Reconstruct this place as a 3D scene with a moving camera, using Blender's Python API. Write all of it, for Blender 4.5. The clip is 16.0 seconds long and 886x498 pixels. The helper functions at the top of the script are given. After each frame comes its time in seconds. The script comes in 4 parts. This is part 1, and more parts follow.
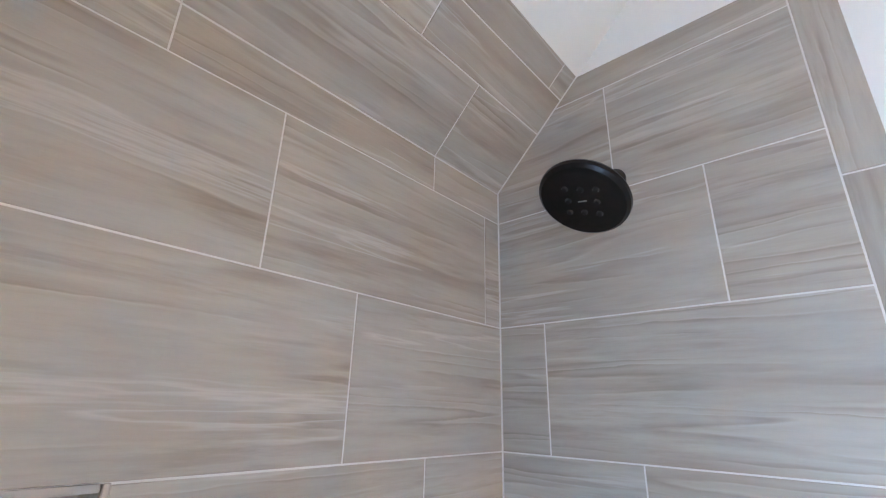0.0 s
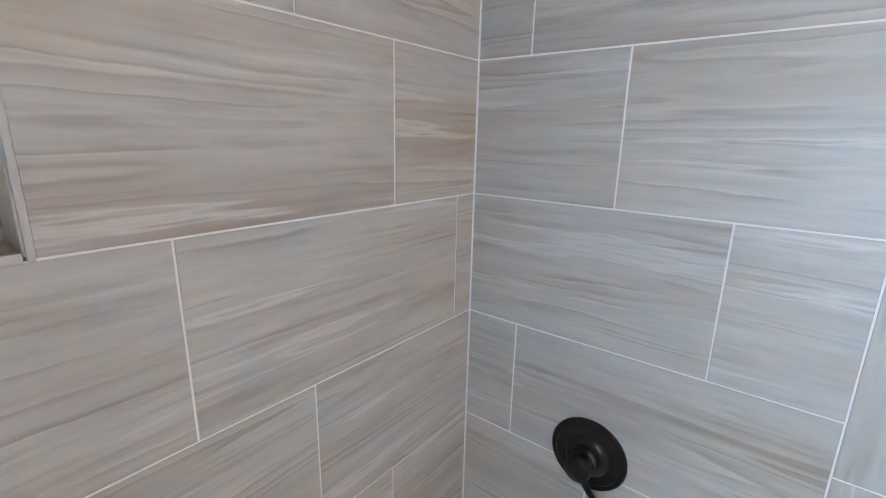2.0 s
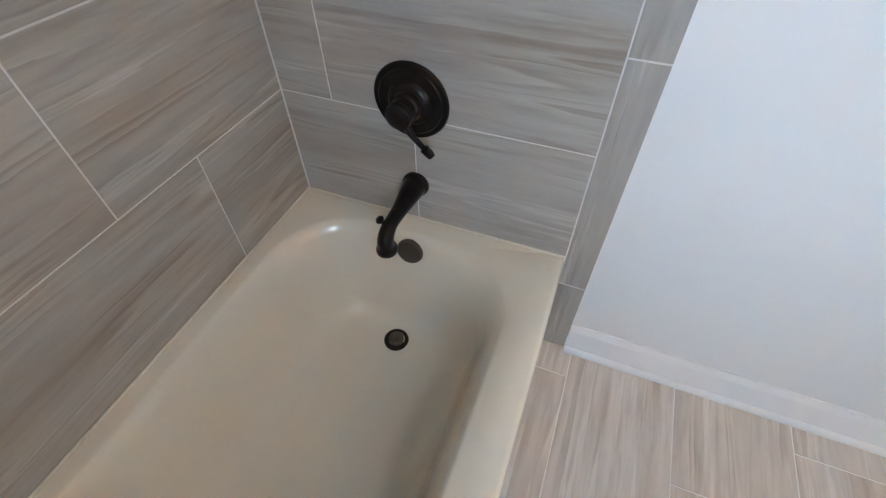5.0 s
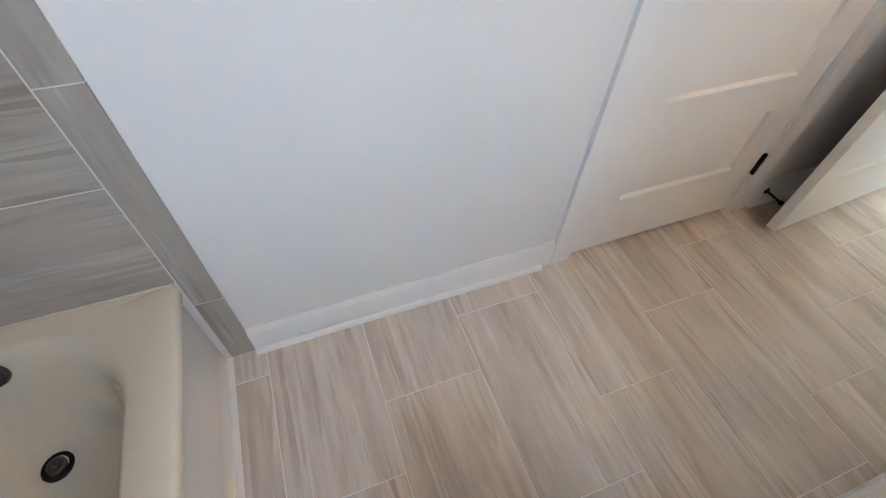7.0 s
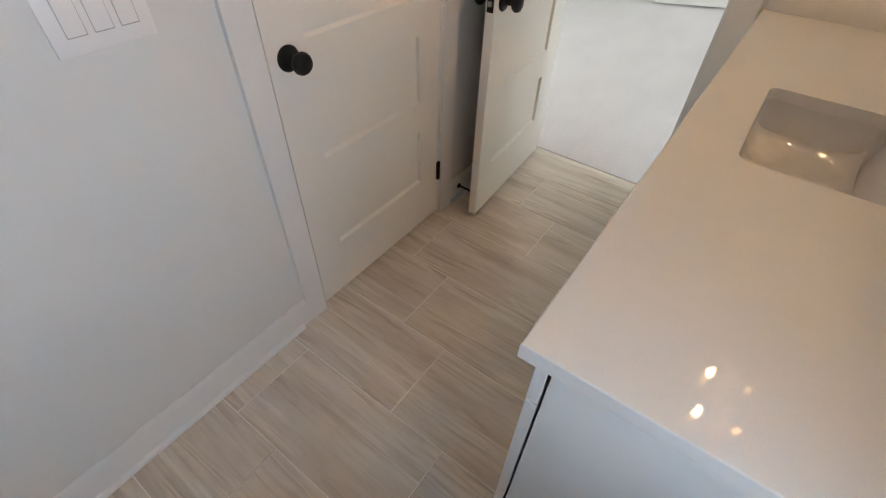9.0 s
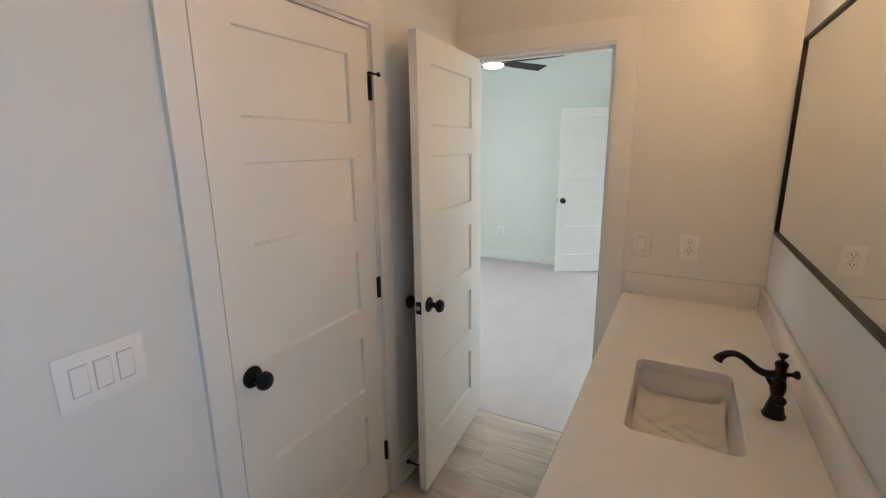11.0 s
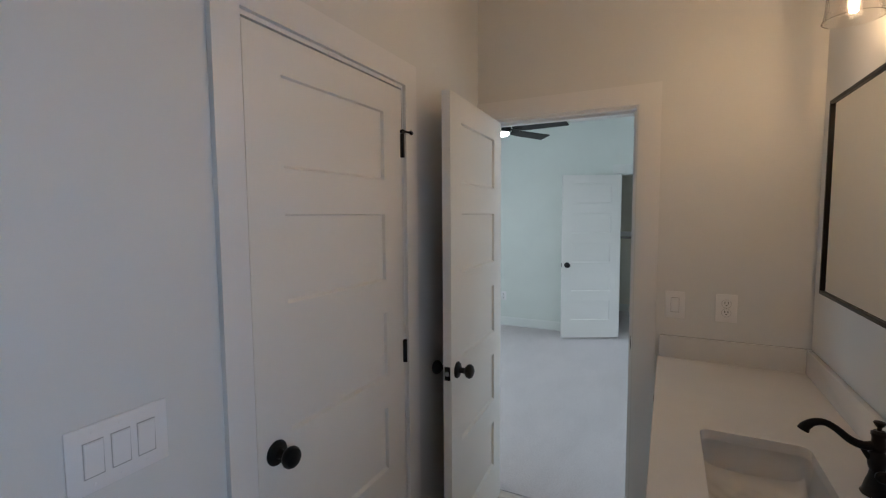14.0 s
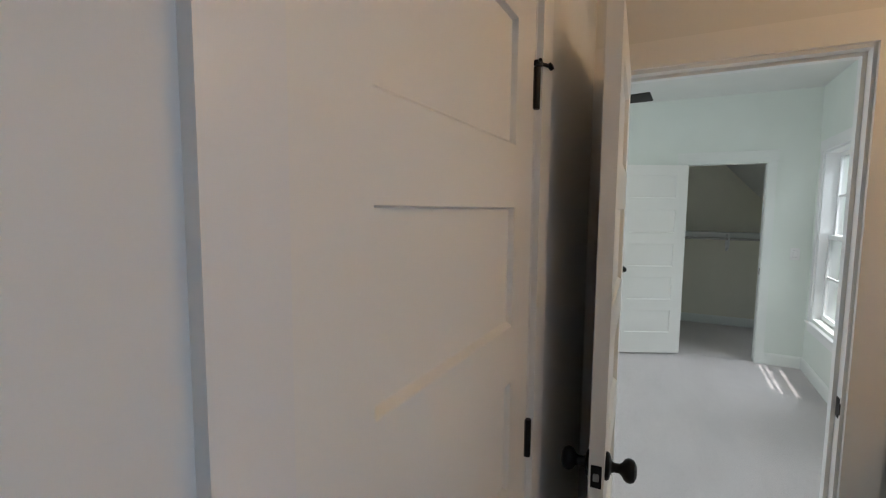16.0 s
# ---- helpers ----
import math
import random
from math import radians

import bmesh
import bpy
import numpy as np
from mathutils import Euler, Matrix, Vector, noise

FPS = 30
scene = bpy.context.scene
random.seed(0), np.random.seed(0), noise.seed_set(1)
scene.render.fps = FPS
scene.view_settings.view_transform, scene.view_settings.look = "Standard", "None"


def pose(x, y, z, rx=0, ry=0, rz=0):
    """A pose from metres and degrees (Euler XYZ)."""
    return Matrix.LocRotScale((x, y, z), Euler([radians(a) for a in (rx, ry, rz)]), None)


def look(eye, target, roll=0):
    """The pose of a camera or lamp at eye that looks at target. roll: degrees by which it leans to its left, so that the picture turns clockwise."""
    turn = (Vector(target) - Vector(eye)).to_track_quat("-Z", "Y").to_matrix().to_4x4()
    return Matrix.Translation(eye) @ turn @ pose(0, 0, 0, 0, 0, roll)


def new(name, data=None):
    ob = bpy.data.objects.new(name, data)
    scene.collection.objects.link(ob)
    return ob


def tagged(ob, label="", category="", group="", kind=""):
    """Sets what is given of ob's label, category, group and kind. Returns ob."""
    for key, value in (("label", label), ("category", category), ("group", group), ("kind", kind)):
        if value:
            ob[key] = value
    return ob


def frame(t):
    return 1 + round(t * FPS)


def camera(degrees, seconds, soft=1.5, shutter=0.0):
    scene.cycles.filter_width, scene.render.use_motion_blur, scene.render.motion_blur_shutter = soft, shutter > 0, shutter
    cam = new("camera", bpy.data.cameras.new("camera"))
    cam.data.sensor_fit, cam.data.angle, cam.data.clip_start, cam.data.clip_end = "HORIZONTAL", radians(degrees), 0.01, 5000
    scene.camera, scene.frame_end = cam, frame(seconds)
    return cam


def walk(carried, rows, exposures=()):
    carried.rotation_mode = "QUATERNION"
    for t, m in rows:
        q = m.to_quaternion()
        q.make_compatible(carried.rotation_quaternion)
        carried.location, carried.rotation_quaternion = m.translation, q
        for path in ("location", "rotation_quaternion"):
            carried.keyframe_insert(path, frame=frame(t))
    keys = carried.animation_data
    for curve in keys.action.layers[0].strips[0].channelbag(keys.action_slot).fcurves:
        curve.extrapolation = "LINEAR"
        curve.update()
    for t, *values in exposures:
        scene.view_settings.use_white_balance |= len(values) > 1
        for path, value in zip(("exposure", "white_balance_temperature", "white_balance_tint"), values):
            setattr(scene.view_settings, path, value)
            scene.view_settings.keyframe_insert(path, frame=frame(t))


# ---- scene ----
cam = camera(89.3, 16.0, 1.2)
PATH = [
    (0, (0.098, 0.132, 1.682), (-1.168, 1.524, 2.359), 1.5),
    (0.5, (0.091, 0.155, 1.62), (-1.192, 1.624, 2.063), 1.5),
    (1, (0.075, 0.187, 1.562), (-1.223, 1.704, 1.685), 1.5),
    (1.5, (0.05, 0.206, 1.489), (-1.219, 1.739, 1.294), 1.4),
    (2, (0.026, 0.223, 1.427), (-1.172, 1.747, 0.933), 1.2),
    (2.5, (0.008, 0.237, 1.358), (-1.079, 1.73, 0.592), 0.8),
    (3, (0.0, 0.243, 1.306), (-0.995, 1.676, 0.329), 0.4),
    (5.3, (0.181, 0.357, 1.229), (-0.183, 1.604, -0.292), 0.6),
    (5.5, (0.219, 0.369, 1.231), (-0.05, 1.624, -0.303), 1.3),
    (6, (0.318, 0.387, 1.242), (0.298, 1.652, -0.307), 2.1),
    (6.5, (0.411, 0.382, 1.256), (0.648, 1.618, -0.297), 2.6),
    (7, (0.499, 0.35, 1.275), (0.984, 1.515, -0.277), 2.8),
    (7.5, (0.577, 0.298, 1.297), (1.278, 1.355, -0.25), 3.0),
    (8, (0.63, 0.234, 1.319), (1.51, 1.17, -0.213), 3.4),
    (8.5, (0.668, 0.178, 1.346), (1.7, 1.017, -0.148), 3.9),
    (9, (0.679, 0.131, 1.401), (1.851, 0.948, 0.002), 2.1),
    (9.5, (0.673, 0.097, 1.46), (2.02, 0.924, 0.234), 0.4),
    (10, (0.641, 0.071, 1.521), (2.165, 0.942, 0.562), -0.3),
    (10.2, (0.618, 0.066, 1.546), (2.207, 0.951, 0.714), -0.3),
    (12.3, (0.542, -0.026, 1.641), (2.308, 0.888, 1.429), -1.3),
    (12.5, (0.542, -0.015, 1.637), (2.312, 0.895, 1.437), -1.2),
    (13, (0.536, 0.014, 1.627), (2.309, 0.921, 1.449), -0.9),
    (13.5, (0.525, 0.097, 1.604), (2.302, 0.998, 1.44), -0.7),
    (14, (0.552, 0.204, 1.57), (2.334, 1.1, 1.418), -0.4),
    (14.5, (0.622, 0.358, 1.539), (2.405, 1.253, 1.388), -0.1),
    (15, (0.732, 0.538, 1.553), (2.51, 1.438, 1.394), 0.1),
    (15.5, (0.883, 0.687, 1.548), (2.659, 1.59, 1.376), 0.3),
    (16, (1.047, 0.839, 1.571), (2.818, 1.751, 1.39), 0.5),
]
EXPOSURES = [(0, 0.80, 5400, 9.5), (1, 0.84, 5450, 8.5), (2, 0.86, 5500, 8), (3, 0.86, 5800, 9), (5.5, 0.25, 5950, 10.5), (7, 0.14, 6150, 11.5), (8, -0.24, 6350, 12), (9, -0.43, 6600, 13), (10, -0.54, 6550, 12.5), (12.5, -1.07, 5900, 12), (13, -1.12, 5800, 12), (14, -1.39, 5700, 11.5), (15, -1.21, 6000, 13), (16, -1.17, 6250, 11.5)]
walk(cam, [(t, look(eye, target, roll)) for t, eye, target, roll in PATH], EXPOSURES)

# ---------------------------------------------------------------- light
world = bpy.data.worlds.new("sky")
scene.world = world
world.use_nodes = True
wn = world.node_tree
sky = wn.nodes.new("ShaderNodeTexSky")
sky.sky_type = "NISHITA"
sky.sun_disc = False
sky.sun_elevation = radians(73.5)
sky.sun_rotation = radians(207)
wn.links.new(sky.outputs[0], wn.nodes["Background"].inputs[0])
wn.nodes["Background"].inputs[1].default_value = 0.10

sun_data = bpy.data.lights.new("sun", "SUN")
sun_data.energy, sun_data.angle, sun_data.color = 5.0, radians(0.5), (1.0, 0.95, 0.88)
sun = new("sun", sun_data)
sun.matrix_world = look((0, 0, 0), (0.13, 0.25, -0.95))


def window_lamp(name, x, y, z, w, h, watts, color):
    """An area lamp facing north, standing in for sky light through the south wall."""
    d = bpy.data.lights.new(name, "AREA")
    d.shape, d.size, d.size_y, d.energy, d.color = "RECTANGLE", w, h, watts, color
    ob = new(name, d)
    ob.matrix_world = look((x, y, z), (x, y + 1, z))
    return ob


SKYBLUE = (0.63, 0.785, 1.0)
window_lamp("bath_window_light", 0.58, -0.80, 1.31, 0.60, 0.84, 19.0, SKYBLUE)
# fill lamp in the opening of an added, unseen south window
window_lamp("bedroom_window_light", 3.60, -0.44, 1.33, 1.08, 1.5, 21.0, (0.83, 0.925, 0.98))
# fill lamp hidden outside, above the bedroom window, to brighten carpet and closet
sky_fill = window_lamp("bedroom_window_light", 5.92, -1.3, 3.1, 1.3, 1.0, 116.0, (0.83, 0.925, 0.98))
sky_fill.matrix_world = look((5.92, -1.3, 3.1), (5.92, 0.5, 0.7))
# fill lamp behind an added, unseen north window, turned to face south
north_fill = window_lamp("bedroom_window_light", 4.0, 3.66, 1.40, 1.3, 1.4, 58.0, (0.83, 0.925, 0.98))
north_fill.matrix_world = look((4.0, 3.66, 1.40), (4.0, 2.66, 1.40))


# ---------------------------------------------------------------- materials
def mat(name):
    m = bpy.data.materials.new(name)
    m.use_nodes = True
    nt = m.node_tree
    return m, nt, nt.nodes["Principled BSDF"]


def node(nt, kind, **values):
    n = nt.nodes.new(kind)
    for k, v in values.items():
        n.inputs[k.replace("_", " ")].default_value = v
    return n


def coords(nt, scale, spread=0.0):
    """Object coordinates, scaled; with spread, shifted by chance for each object."""
    tc = nt.nodes.new("ShaderNodeTexCoord")
    mp = nt.nodes.new("ShaderNodeMapping")
    mp.inputs["Scale"].default_value = scale
    out = tc.outputs["Object"]
    if spread:
        info = nt.nodes.new("ShaderNodeObjectInfo")
        mul = nt.nodes.new("ShaderNodeVectorMath")
        mul.operation = "MULTIPLY_ADD"
        mul.inputs[1].default_value = (spread, spread * 0.37, spread * 1.7)
        nt.links.new(info.outputs["Random"], mul.inputs[0])
        nt.links.new(out, mul.inputs[2])
        out = mul.outputs[0]
    nt.links.new(out, mp.inputs["Vector"])
    return mp.outputs[0]


def noise_tex(nt, vec, scale=1.0, detail=4.0, rough=0.55, distort=0.0):
    n = node(nt, "ShaderNodeTexNoise", Scale=scale, Detail=detail, Roughness=rough, Distortion=distort)
    nt.links.new(vec, n.inputs["Vector"])
    return n.outputs["Fac"]


def ramp(nt, fac, stops):
    r = nt.nodes.new("ShaderNodeValToRGB")
    el = r.color_ramp.elements
    while len(el) < len(stops):
        el.new(0.5)
    for e, (p, c) in zip(el, stops):
        e.position, e.color = p, (*c, 1)
    nt.links.new(fac, r.inputs[0])
    return r.outputs[0]


def mix(nt, fac, a, b, blend="MIX"):
    m = nt.nodes.new("ShaderNodeMix")
    m.data_type, m.blend_type = "RGBA", blend
    for sock, v in ((m.inputs["Factor"], fac), (m.inputs["A"], a), (m.inputs["B"], b)):
        if isinstance(v, (int, float)):
            sock.default_value = v
        elif isinstance(v, tuple):
            sock.default_value = (*v, 1)
        else:
            nt.links.new(v, sock)
    return m.outputs["Result"]


def bump(nt, bsdf, fac, strength, distance=0.001):
    b = node(nt, "ShaderNodeBump", Strength=strength, Distance=distance)
    nt.links.new(fac, b.inputs["Height"])
    nt.links.new(b.outputs[0], bsdf.inputs["Normal"])


def tile_material(name, dark, mid, light, streak, rough):
    """Vein-cut stone-look porcelain: soft bands along the tile, fine lines, pale streaks."""
    m, nt, b = mat(name)
    warp = noise_tex(nt, coords(nt, (2.6, 2.6, 3.0), 7.0), 1.0, 4.0)
    base = coords(nt, (1.3, 1.0, 10.0), 11.0)
    add = nt.nodes.new("ShaderNodeVectorMath")
    add.operation = "MULTIPLY_ADD"
    comb = nt.nodes.new("ShaderNodeCombineXYZ")
    nt.links.new(warp, comb.inputs[2])
    nt.links.new(comb.outputs[0], add.inputs[0])
    add.inputs[1].default_value = (0, 0, 0.15)
    nt.links.new(base, add.inputs[2])
    bands = noise_tex(nt, add.outputs[0], 1.0, 3.0, 0.5)
    col = ramp(nt, bands, [(0.24, dark), (0.45, mid), (0.60, light), (0.76, mid)])
    # crisp veins: a dark line with a pale upper edge wherever the bands cross one level
    jag = noise_tex(nt, coords(nt, (9.0, 9.0, 40.0), 5.0), 1.0, 4.0, 0.6)
    jc = nt.nodes.new("ShaderNodeCombineXYZ")
    nt.links.new(jag, jc.inputs[2])
    ja = nt.nodes.new("ShaderNodeVectorMath")
    ja.operation = "MULTIPLY_ADD"
    ja.inputs[1].default_value = (0, 0, 0.12)
    nt.links.new(jc.outputs[0], ja.inputs[0])
    nt.links.new(add.outputs[0], ja.inputs[2])
    js = nt.nodes.new("ShaderNodeVectorMath")
    js.operation = "MULTIPLY"
    js.inputs[1].default_value = (0.42, 1.0, 1.30)
    nt.links.new(ja.outputs[0], js.inputs[0])
    level = noise_tex(nt, js.outputs[0], 1.0, 2.0, 0.5)
    vein = ramp(nt, level, [(0.0, (1, 1, 1)), (0.34, (1, 1, 1)), (0.396, (0.76, 0.73, 0.70)), (0.411, (1.12, 1.13, 1.13)), (0.43, (1.02, 1.02, 1.02)), (0.46, (1, 1, 1)), (0.501, (0.79, 0.765, 0.735)), (0.516, (1.11, 1.12, 1.12)), (0.535, (1, 1, 1)), (0.56, (1, 1, 1)), (0.601, (0.82, 0.79, 0.765)), (0.617, (1.14, 1.15, 1.15)), (0.64, (1, 1, 1))])
    vm = nt.nodes.new("ShaderNodeMapRange")
    vm.inputs["From Min"].default_value, vm.inputs["From Max"].default_value = 0.43, 0.60
    nt.links.new(noise_tex(nt, coords(nt, (3.0, 3.0, 16.0), 41.0), 1.0, 3.0), vm.inputs[0])
    col = mix(nt, vm.outputs[0], col, vein, "MULTIPLY")
    add2 = nt.nodes.new("ShaderNodeVectorMath")
    add2.operation = "MULTIPLY"
    add2.inputs[1].default_value = (3.2, 1.0, 5.0)
    nt.links.new(add.outputs[0], add2.inputs[0])
    fine = noise_tex(nt, add2.outputs[0], 1.0, 6.0, 0.62)
    lines = ramp(nt, fine, [(0.34, (0.83, 0.805, 0.78)), (0.5, (1, 1, 1)), (0.66, (1.06, 1.06, 1.06))])
    where = nt.nodes.new("ShaderNodeMapRange")
    where.inputs["From Min"].default_value, where.inputs["From Max"].default_value = 0.40, 0.62
    where.inputs["To Min"].default_value, where.inputs["To Max"].default_value = 0.05, 1.0
    nt.links.new(noise_tex(nt, coords(nt, (2.2, 1.3, 7.0), 29.0), 1.0, 3.0), where.inputs[0])
    col = mix(nt, where.outputs[0], col, lines, "MULTIPLY")
    add3 = nt.nodes.new("ShaderNodeVectorMath")
    add3.operation = "MULTIPLY_ADD"
    add3.inputs[1].default_value = (0.8, 1.0, 1.7)
    add3.inputs[2].default_value = (5.3, 1.1, 9.7)
    nt.links.new(add.outputs[0], add3.inputs[0])
    st = noise_tex(nt, add3.outputs[0], 1.0, 4.0, 0.55)
    pale = ramp(nt, st, [(0.60, (0, 0, 0)), (0.635, (1, 1, 1)), (0.66, (0.1, 0.1, 0.1))])
    bw = nt.nodes.new("ShaderNodeRGBToBW")
    nt.links.new(pale, bw.inputs[0])
    half = nt.nodes.new("ShaderNodeMath")
    half.operation = "MULTIPLY"
    half.inputs[1].default_value = 0.60
    nt.links.new(bw.outputs[0], half.inputs[0])
    col = mix(nt, half.outputs[0], col, streak)
    hair = noise_tex(nt, coords(nt, (13.0, 13.0, 110.0), 23.0), 1.0, 5.0, 0.65)
    col = mix(nt, 1.0, col, ramp(nt, hair, [(0.32, (0.95, 0.945, 0.94)), (0.5, (1, 1, 1)), (0.68, (1.03, 1.03, 1.03))]), "MULTIPLY")
    cloud = noise_tex(nt, coords(nt, (3.0, 3.0, 5.0), 17.0), 1.0, 2.0)
    tone = ramp(nt, cloud, [(0.3, (0.93, 0.93, 0.95)), (0.7, (1.06, 1.05, 1.03))])
    col = mix(nt, 1.0, col, tone, "MULTIPLY")
    nt.links.new(col, b.inputs["Base Color"])
    grain = noise_tex(nt, coords(nt, (220, 220, 420), 3.0), 1.0, 2.0)
    rr = nt.nodes.new("ShaderNodeMapRange")
    rr.inputs["To Min"].default_value, rr.inputs["To Max"].default_value = rough - 0.06, rough + 0.08
    nt.links.new(fine, rr.inputs[0])
    nt.links.new(rr.outputs[0], b.inputs["Roughness"])
    bump(nt, b, grain, 0.12, 0.0006)
    b.inputs["Specular IOR Level"].default_value = 0.4
    return m


def paint(name, color, rough=0.55, grain=260.0, strength=0.10, spread=0.03):
    """Rolled or sprayed paint with faint unevenness."""
    m, nt, b = mat(name)
    c = coords(nt, (1, 1, 1))
    big = noise_tex(nt, c, 1.7, 3.0)
    lo, hi = tuple(v * (1 - spread) for v in color), tuple(min(1, v * (1 + spread)) for v in color)
    nt.links.new(ramp(nt, big, [(0.3, lo), (0.7, hi)]), b.inputs["Base Color"])
    b.inputs["Roughness"].default_value = rough
    bump(nt, b, noise_tex(nt, c, grain, 2.0), strength, 0.0006)
    return m


def glossy(name, color, rough, metal=0.0, coat=0.0, wear=None, low=0.93):
    m, nt, b = mat(name)
    c = coords(nt, (1, 1, 1))
    n = noise_tex(nt, c, 38.0, 4.0)
    nt.links.new(ramp(nt, n, [(0.35, tuple(v * low for v in color)), (0.68, wear or tuple(min(1, v * 1.05) for v in color))]), b.inputs["Base Color"])
    rr = nt.nodes.new("ShaderNodeMapRange")
    rr.inputs["To Min"].default_value, rr.inputs["To Max"].default_value = rough * 0.8, rough * 1.25
    nt.links.new(noise_tex(nt, c, 9.0, 3.0), rr.inputs[0])
    nt.links.new(rr.outputs[0], b.inputs["Roughness"])
    b.inputs["Metallic"].default_value = metal
    b.inputs["Coat Weight"].default_value = coat
    b.inputs["Coat Roughness"].default_value = 0.03
    return m


WALL_TILE = tile_material("wall_tile_porcelain", (0.300, 0.256, 0.207), (0.374, 0.341, 0.290), (0.402, 0.379, 0.334), (0.530, 0.508, 0.466), 0.42)
FLOOR_TILE = tile_material("floor_tile_porcelain", (0.505, 0.432, 0.355), (0.640, 0.570, 0.487), (0.705, 0.648, 0.575), (0.82, 0.775, 0.71), 0.38)
GROUT = paint("pale_grout", (0.67, 0.655, 0.63), 0.9, 500, 0.4)
FLOOR_GROUT = paint("pale_floor_grout", (0.86, 0.83, 0.79), 0.9, 500, 0.4)
WALL = paint("wall_paint", (0.772, 0.776, 0.758), 0.6, 240, 0.12)
BEDWALL = paint("bedroom_wall_paint", (0.790, 0.830, 0.775), 0.6, 240, 0.12)
CLOSETWALL = paint("closet_wall_paint", (0.85, 0.82, 0.71), 0.6, 240, 0.12)
CEIL = paint("ceiling_paint", (0.79, 0.795, 0.765), 0.8, 200, 0.2)
BEDTRIM = paint("bedroom_trim_enamel", (0.815, 0.835, 0.80), 0.4, 120, 0.05, 0.015)
TRIM = paint("trim_enamel", (0.835, 0.835, 0.825), 0.32, 120, 0.05, 0.015)
DOORP = paint("door_enamel", (0.85, 0.84, 0.80), 0.36, 150, 0.06, 0.015)
CABINET = paint("cabinet_lacquer", (0.79, 0.79, 0.775), 0.33, 150, 0.04, 0.015)
TUBWHITE = glossy("tub_enamel", (0.715, 0.655, 0.525), 0.04, 0.0, 0.6, (0.718, 0.658, 0.528), 0.995)
PORCELAIN = glossy("porcelain", (0.80, 0.785, 0.755), 0.07, 0.0, 0.5, (0.803, 0.788, 0.758), 0.995)
BRONZE = glossy("oil_rubbed_bronze", (0.006, 0.005, 0.0045), 0.36, 0.25, 0.06, (0.013, 0.009, 0.0075))
BRONZE.node_tree.nodes["Principled BSDF"].inputs["Specular IOR Level"].default_value = 0.28
BRONZE_DARK = glossy("bronze_recess", (0.002, 0.002, 0.002), 0.7, 0.0)
BLACK = glossy("black_metal", (0.006, 0.0055, 0.0055), 0.40, 0.0)
BLACK.node_tree.nodes["Principled BSDF"].inputs["Specular IOR Level"].default_value = 0.28
AGED = glossy("aged_nickel", (0.12, 0.105, 0.09), 0.28, 0.9)
PLASTIC = glossy("white_plastic", (0.88, 0.87, 0.86), 0.30, 0.0, 0.0, (0.885, 0.875, 0.865), 0.99)
# grey for the soft shade in the gaps of switches and outlets
SEAM = glossy("seam_shade_grey", (0.50, 0.49, 0.48), 0.5)
SLOT = glossy("dark_slot", (0.02, 0.018, 0.016), 0.6)
CHROME = glossy("polished_chrome", (0.75, 0.74, 0.72), 0.06, 1.0)
STEEL = glossy("brushed_nickel", (0.45, 0.43, 0.40), 0.3, 0.95)
# the shade of the toe kick recess is put into this grey
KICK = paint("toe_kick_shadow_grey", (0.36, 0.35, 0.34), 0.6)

SINKWHITE, nt_, b_ = mat("sink_porcelain")
c_ = coords(nt_, (1, 1, 1))
nt_.links.new(ramp(nt_, noise_tex(nt_, c_, 30.0, 3.0), [(0.3, (0.795, 0.785, 0.755)), (0.7, (0.81, 0.80, 0.77))]), b_.inputs["Base Color"])
b_.inputs["Roughness"].default_value = 0.045
b_.inputs["Specular IOR Level"].default_value = 0.8
b_.inputs["Coat Weight"].default_value = 0.6
b_.inputs["Coat Roughness"].default_value = 0.03

QUARTZ, nt_, b_ = mat("white_quartz")
c_ = coords(nt_, (1, 1, 1))
spk = noise_tex(nt_, c_, 330.0, 3.0, 0.6)
col_ = ramp(nt_, spk, [(0.28, (0.755, 0.745, 0.72)), (0.40, (0.785, 0.775, 0.75)), (0.7, (0.80, 0.79, 0.765))])
cl_ = noise_tex(nt_, c_, 4.0, 4.0)
col_ = mix(nt_, 1.0, col_, ramp(nt_, cl_, [(0.3, (0.965, 0.965, 0.96)), (0.7, (1.02, 1.02, 1.02))]), "MULTIPLY")
nt_.links.new(col_, b_.inputs["Base Color"])
b_.inputs["Roughness"].default_value = 0.035

CARPET, nt_, b_ = mat("cut_pile_carpet")
c_ = coords(nt_, (1, 1, 1))
tuft = noise_tex(nt_, coords(nt_, (1.0, 1.6, 1.0)), 120.0, 5.0, 0.75)
track = noise_tex(nt_, coords(nt_, (1.2, 2.8, 1)), 1.6, 4.0, 0.6)
col_ = ramp(nt_, tuft, [(0.3, (0.53, 0.485, 0.48)), (0.55, (0.67, 0.62, 0.615)), (0.75, (0.73, 0.68, 0.675))])
col_ = mix(nt_, 1.0, col_, ramp(nt_, track, [(0.35, (0.95, 0.95, 0.95)), (0.65, (1.03, 1.03, 1.03))]), "MULTIPLY")
nt_.links.new(col_, b_.inputs["Base Color"])
b_.inputs["Roughness"].default_value = 1.0
b_.inputs["Sheen Weight"].default_value = 0.3
bump(nt_, b_, tuft, 0.9, 0.006)

MIRROR, nt_, b_ = mat("silvered_mirror")
b_.inputs["Base Color"].default_value = (0.90, 0.91, 0.90, 1)
b_.inputs["Metallic"].default_value, b_.inputs["Roughness"].default_value = 1.0, 0.01

GLASS, nt_, b_ = mat("clear_window_glass")
b_.inputs["Base Color"].default_value = (1, 1, 1, 1)
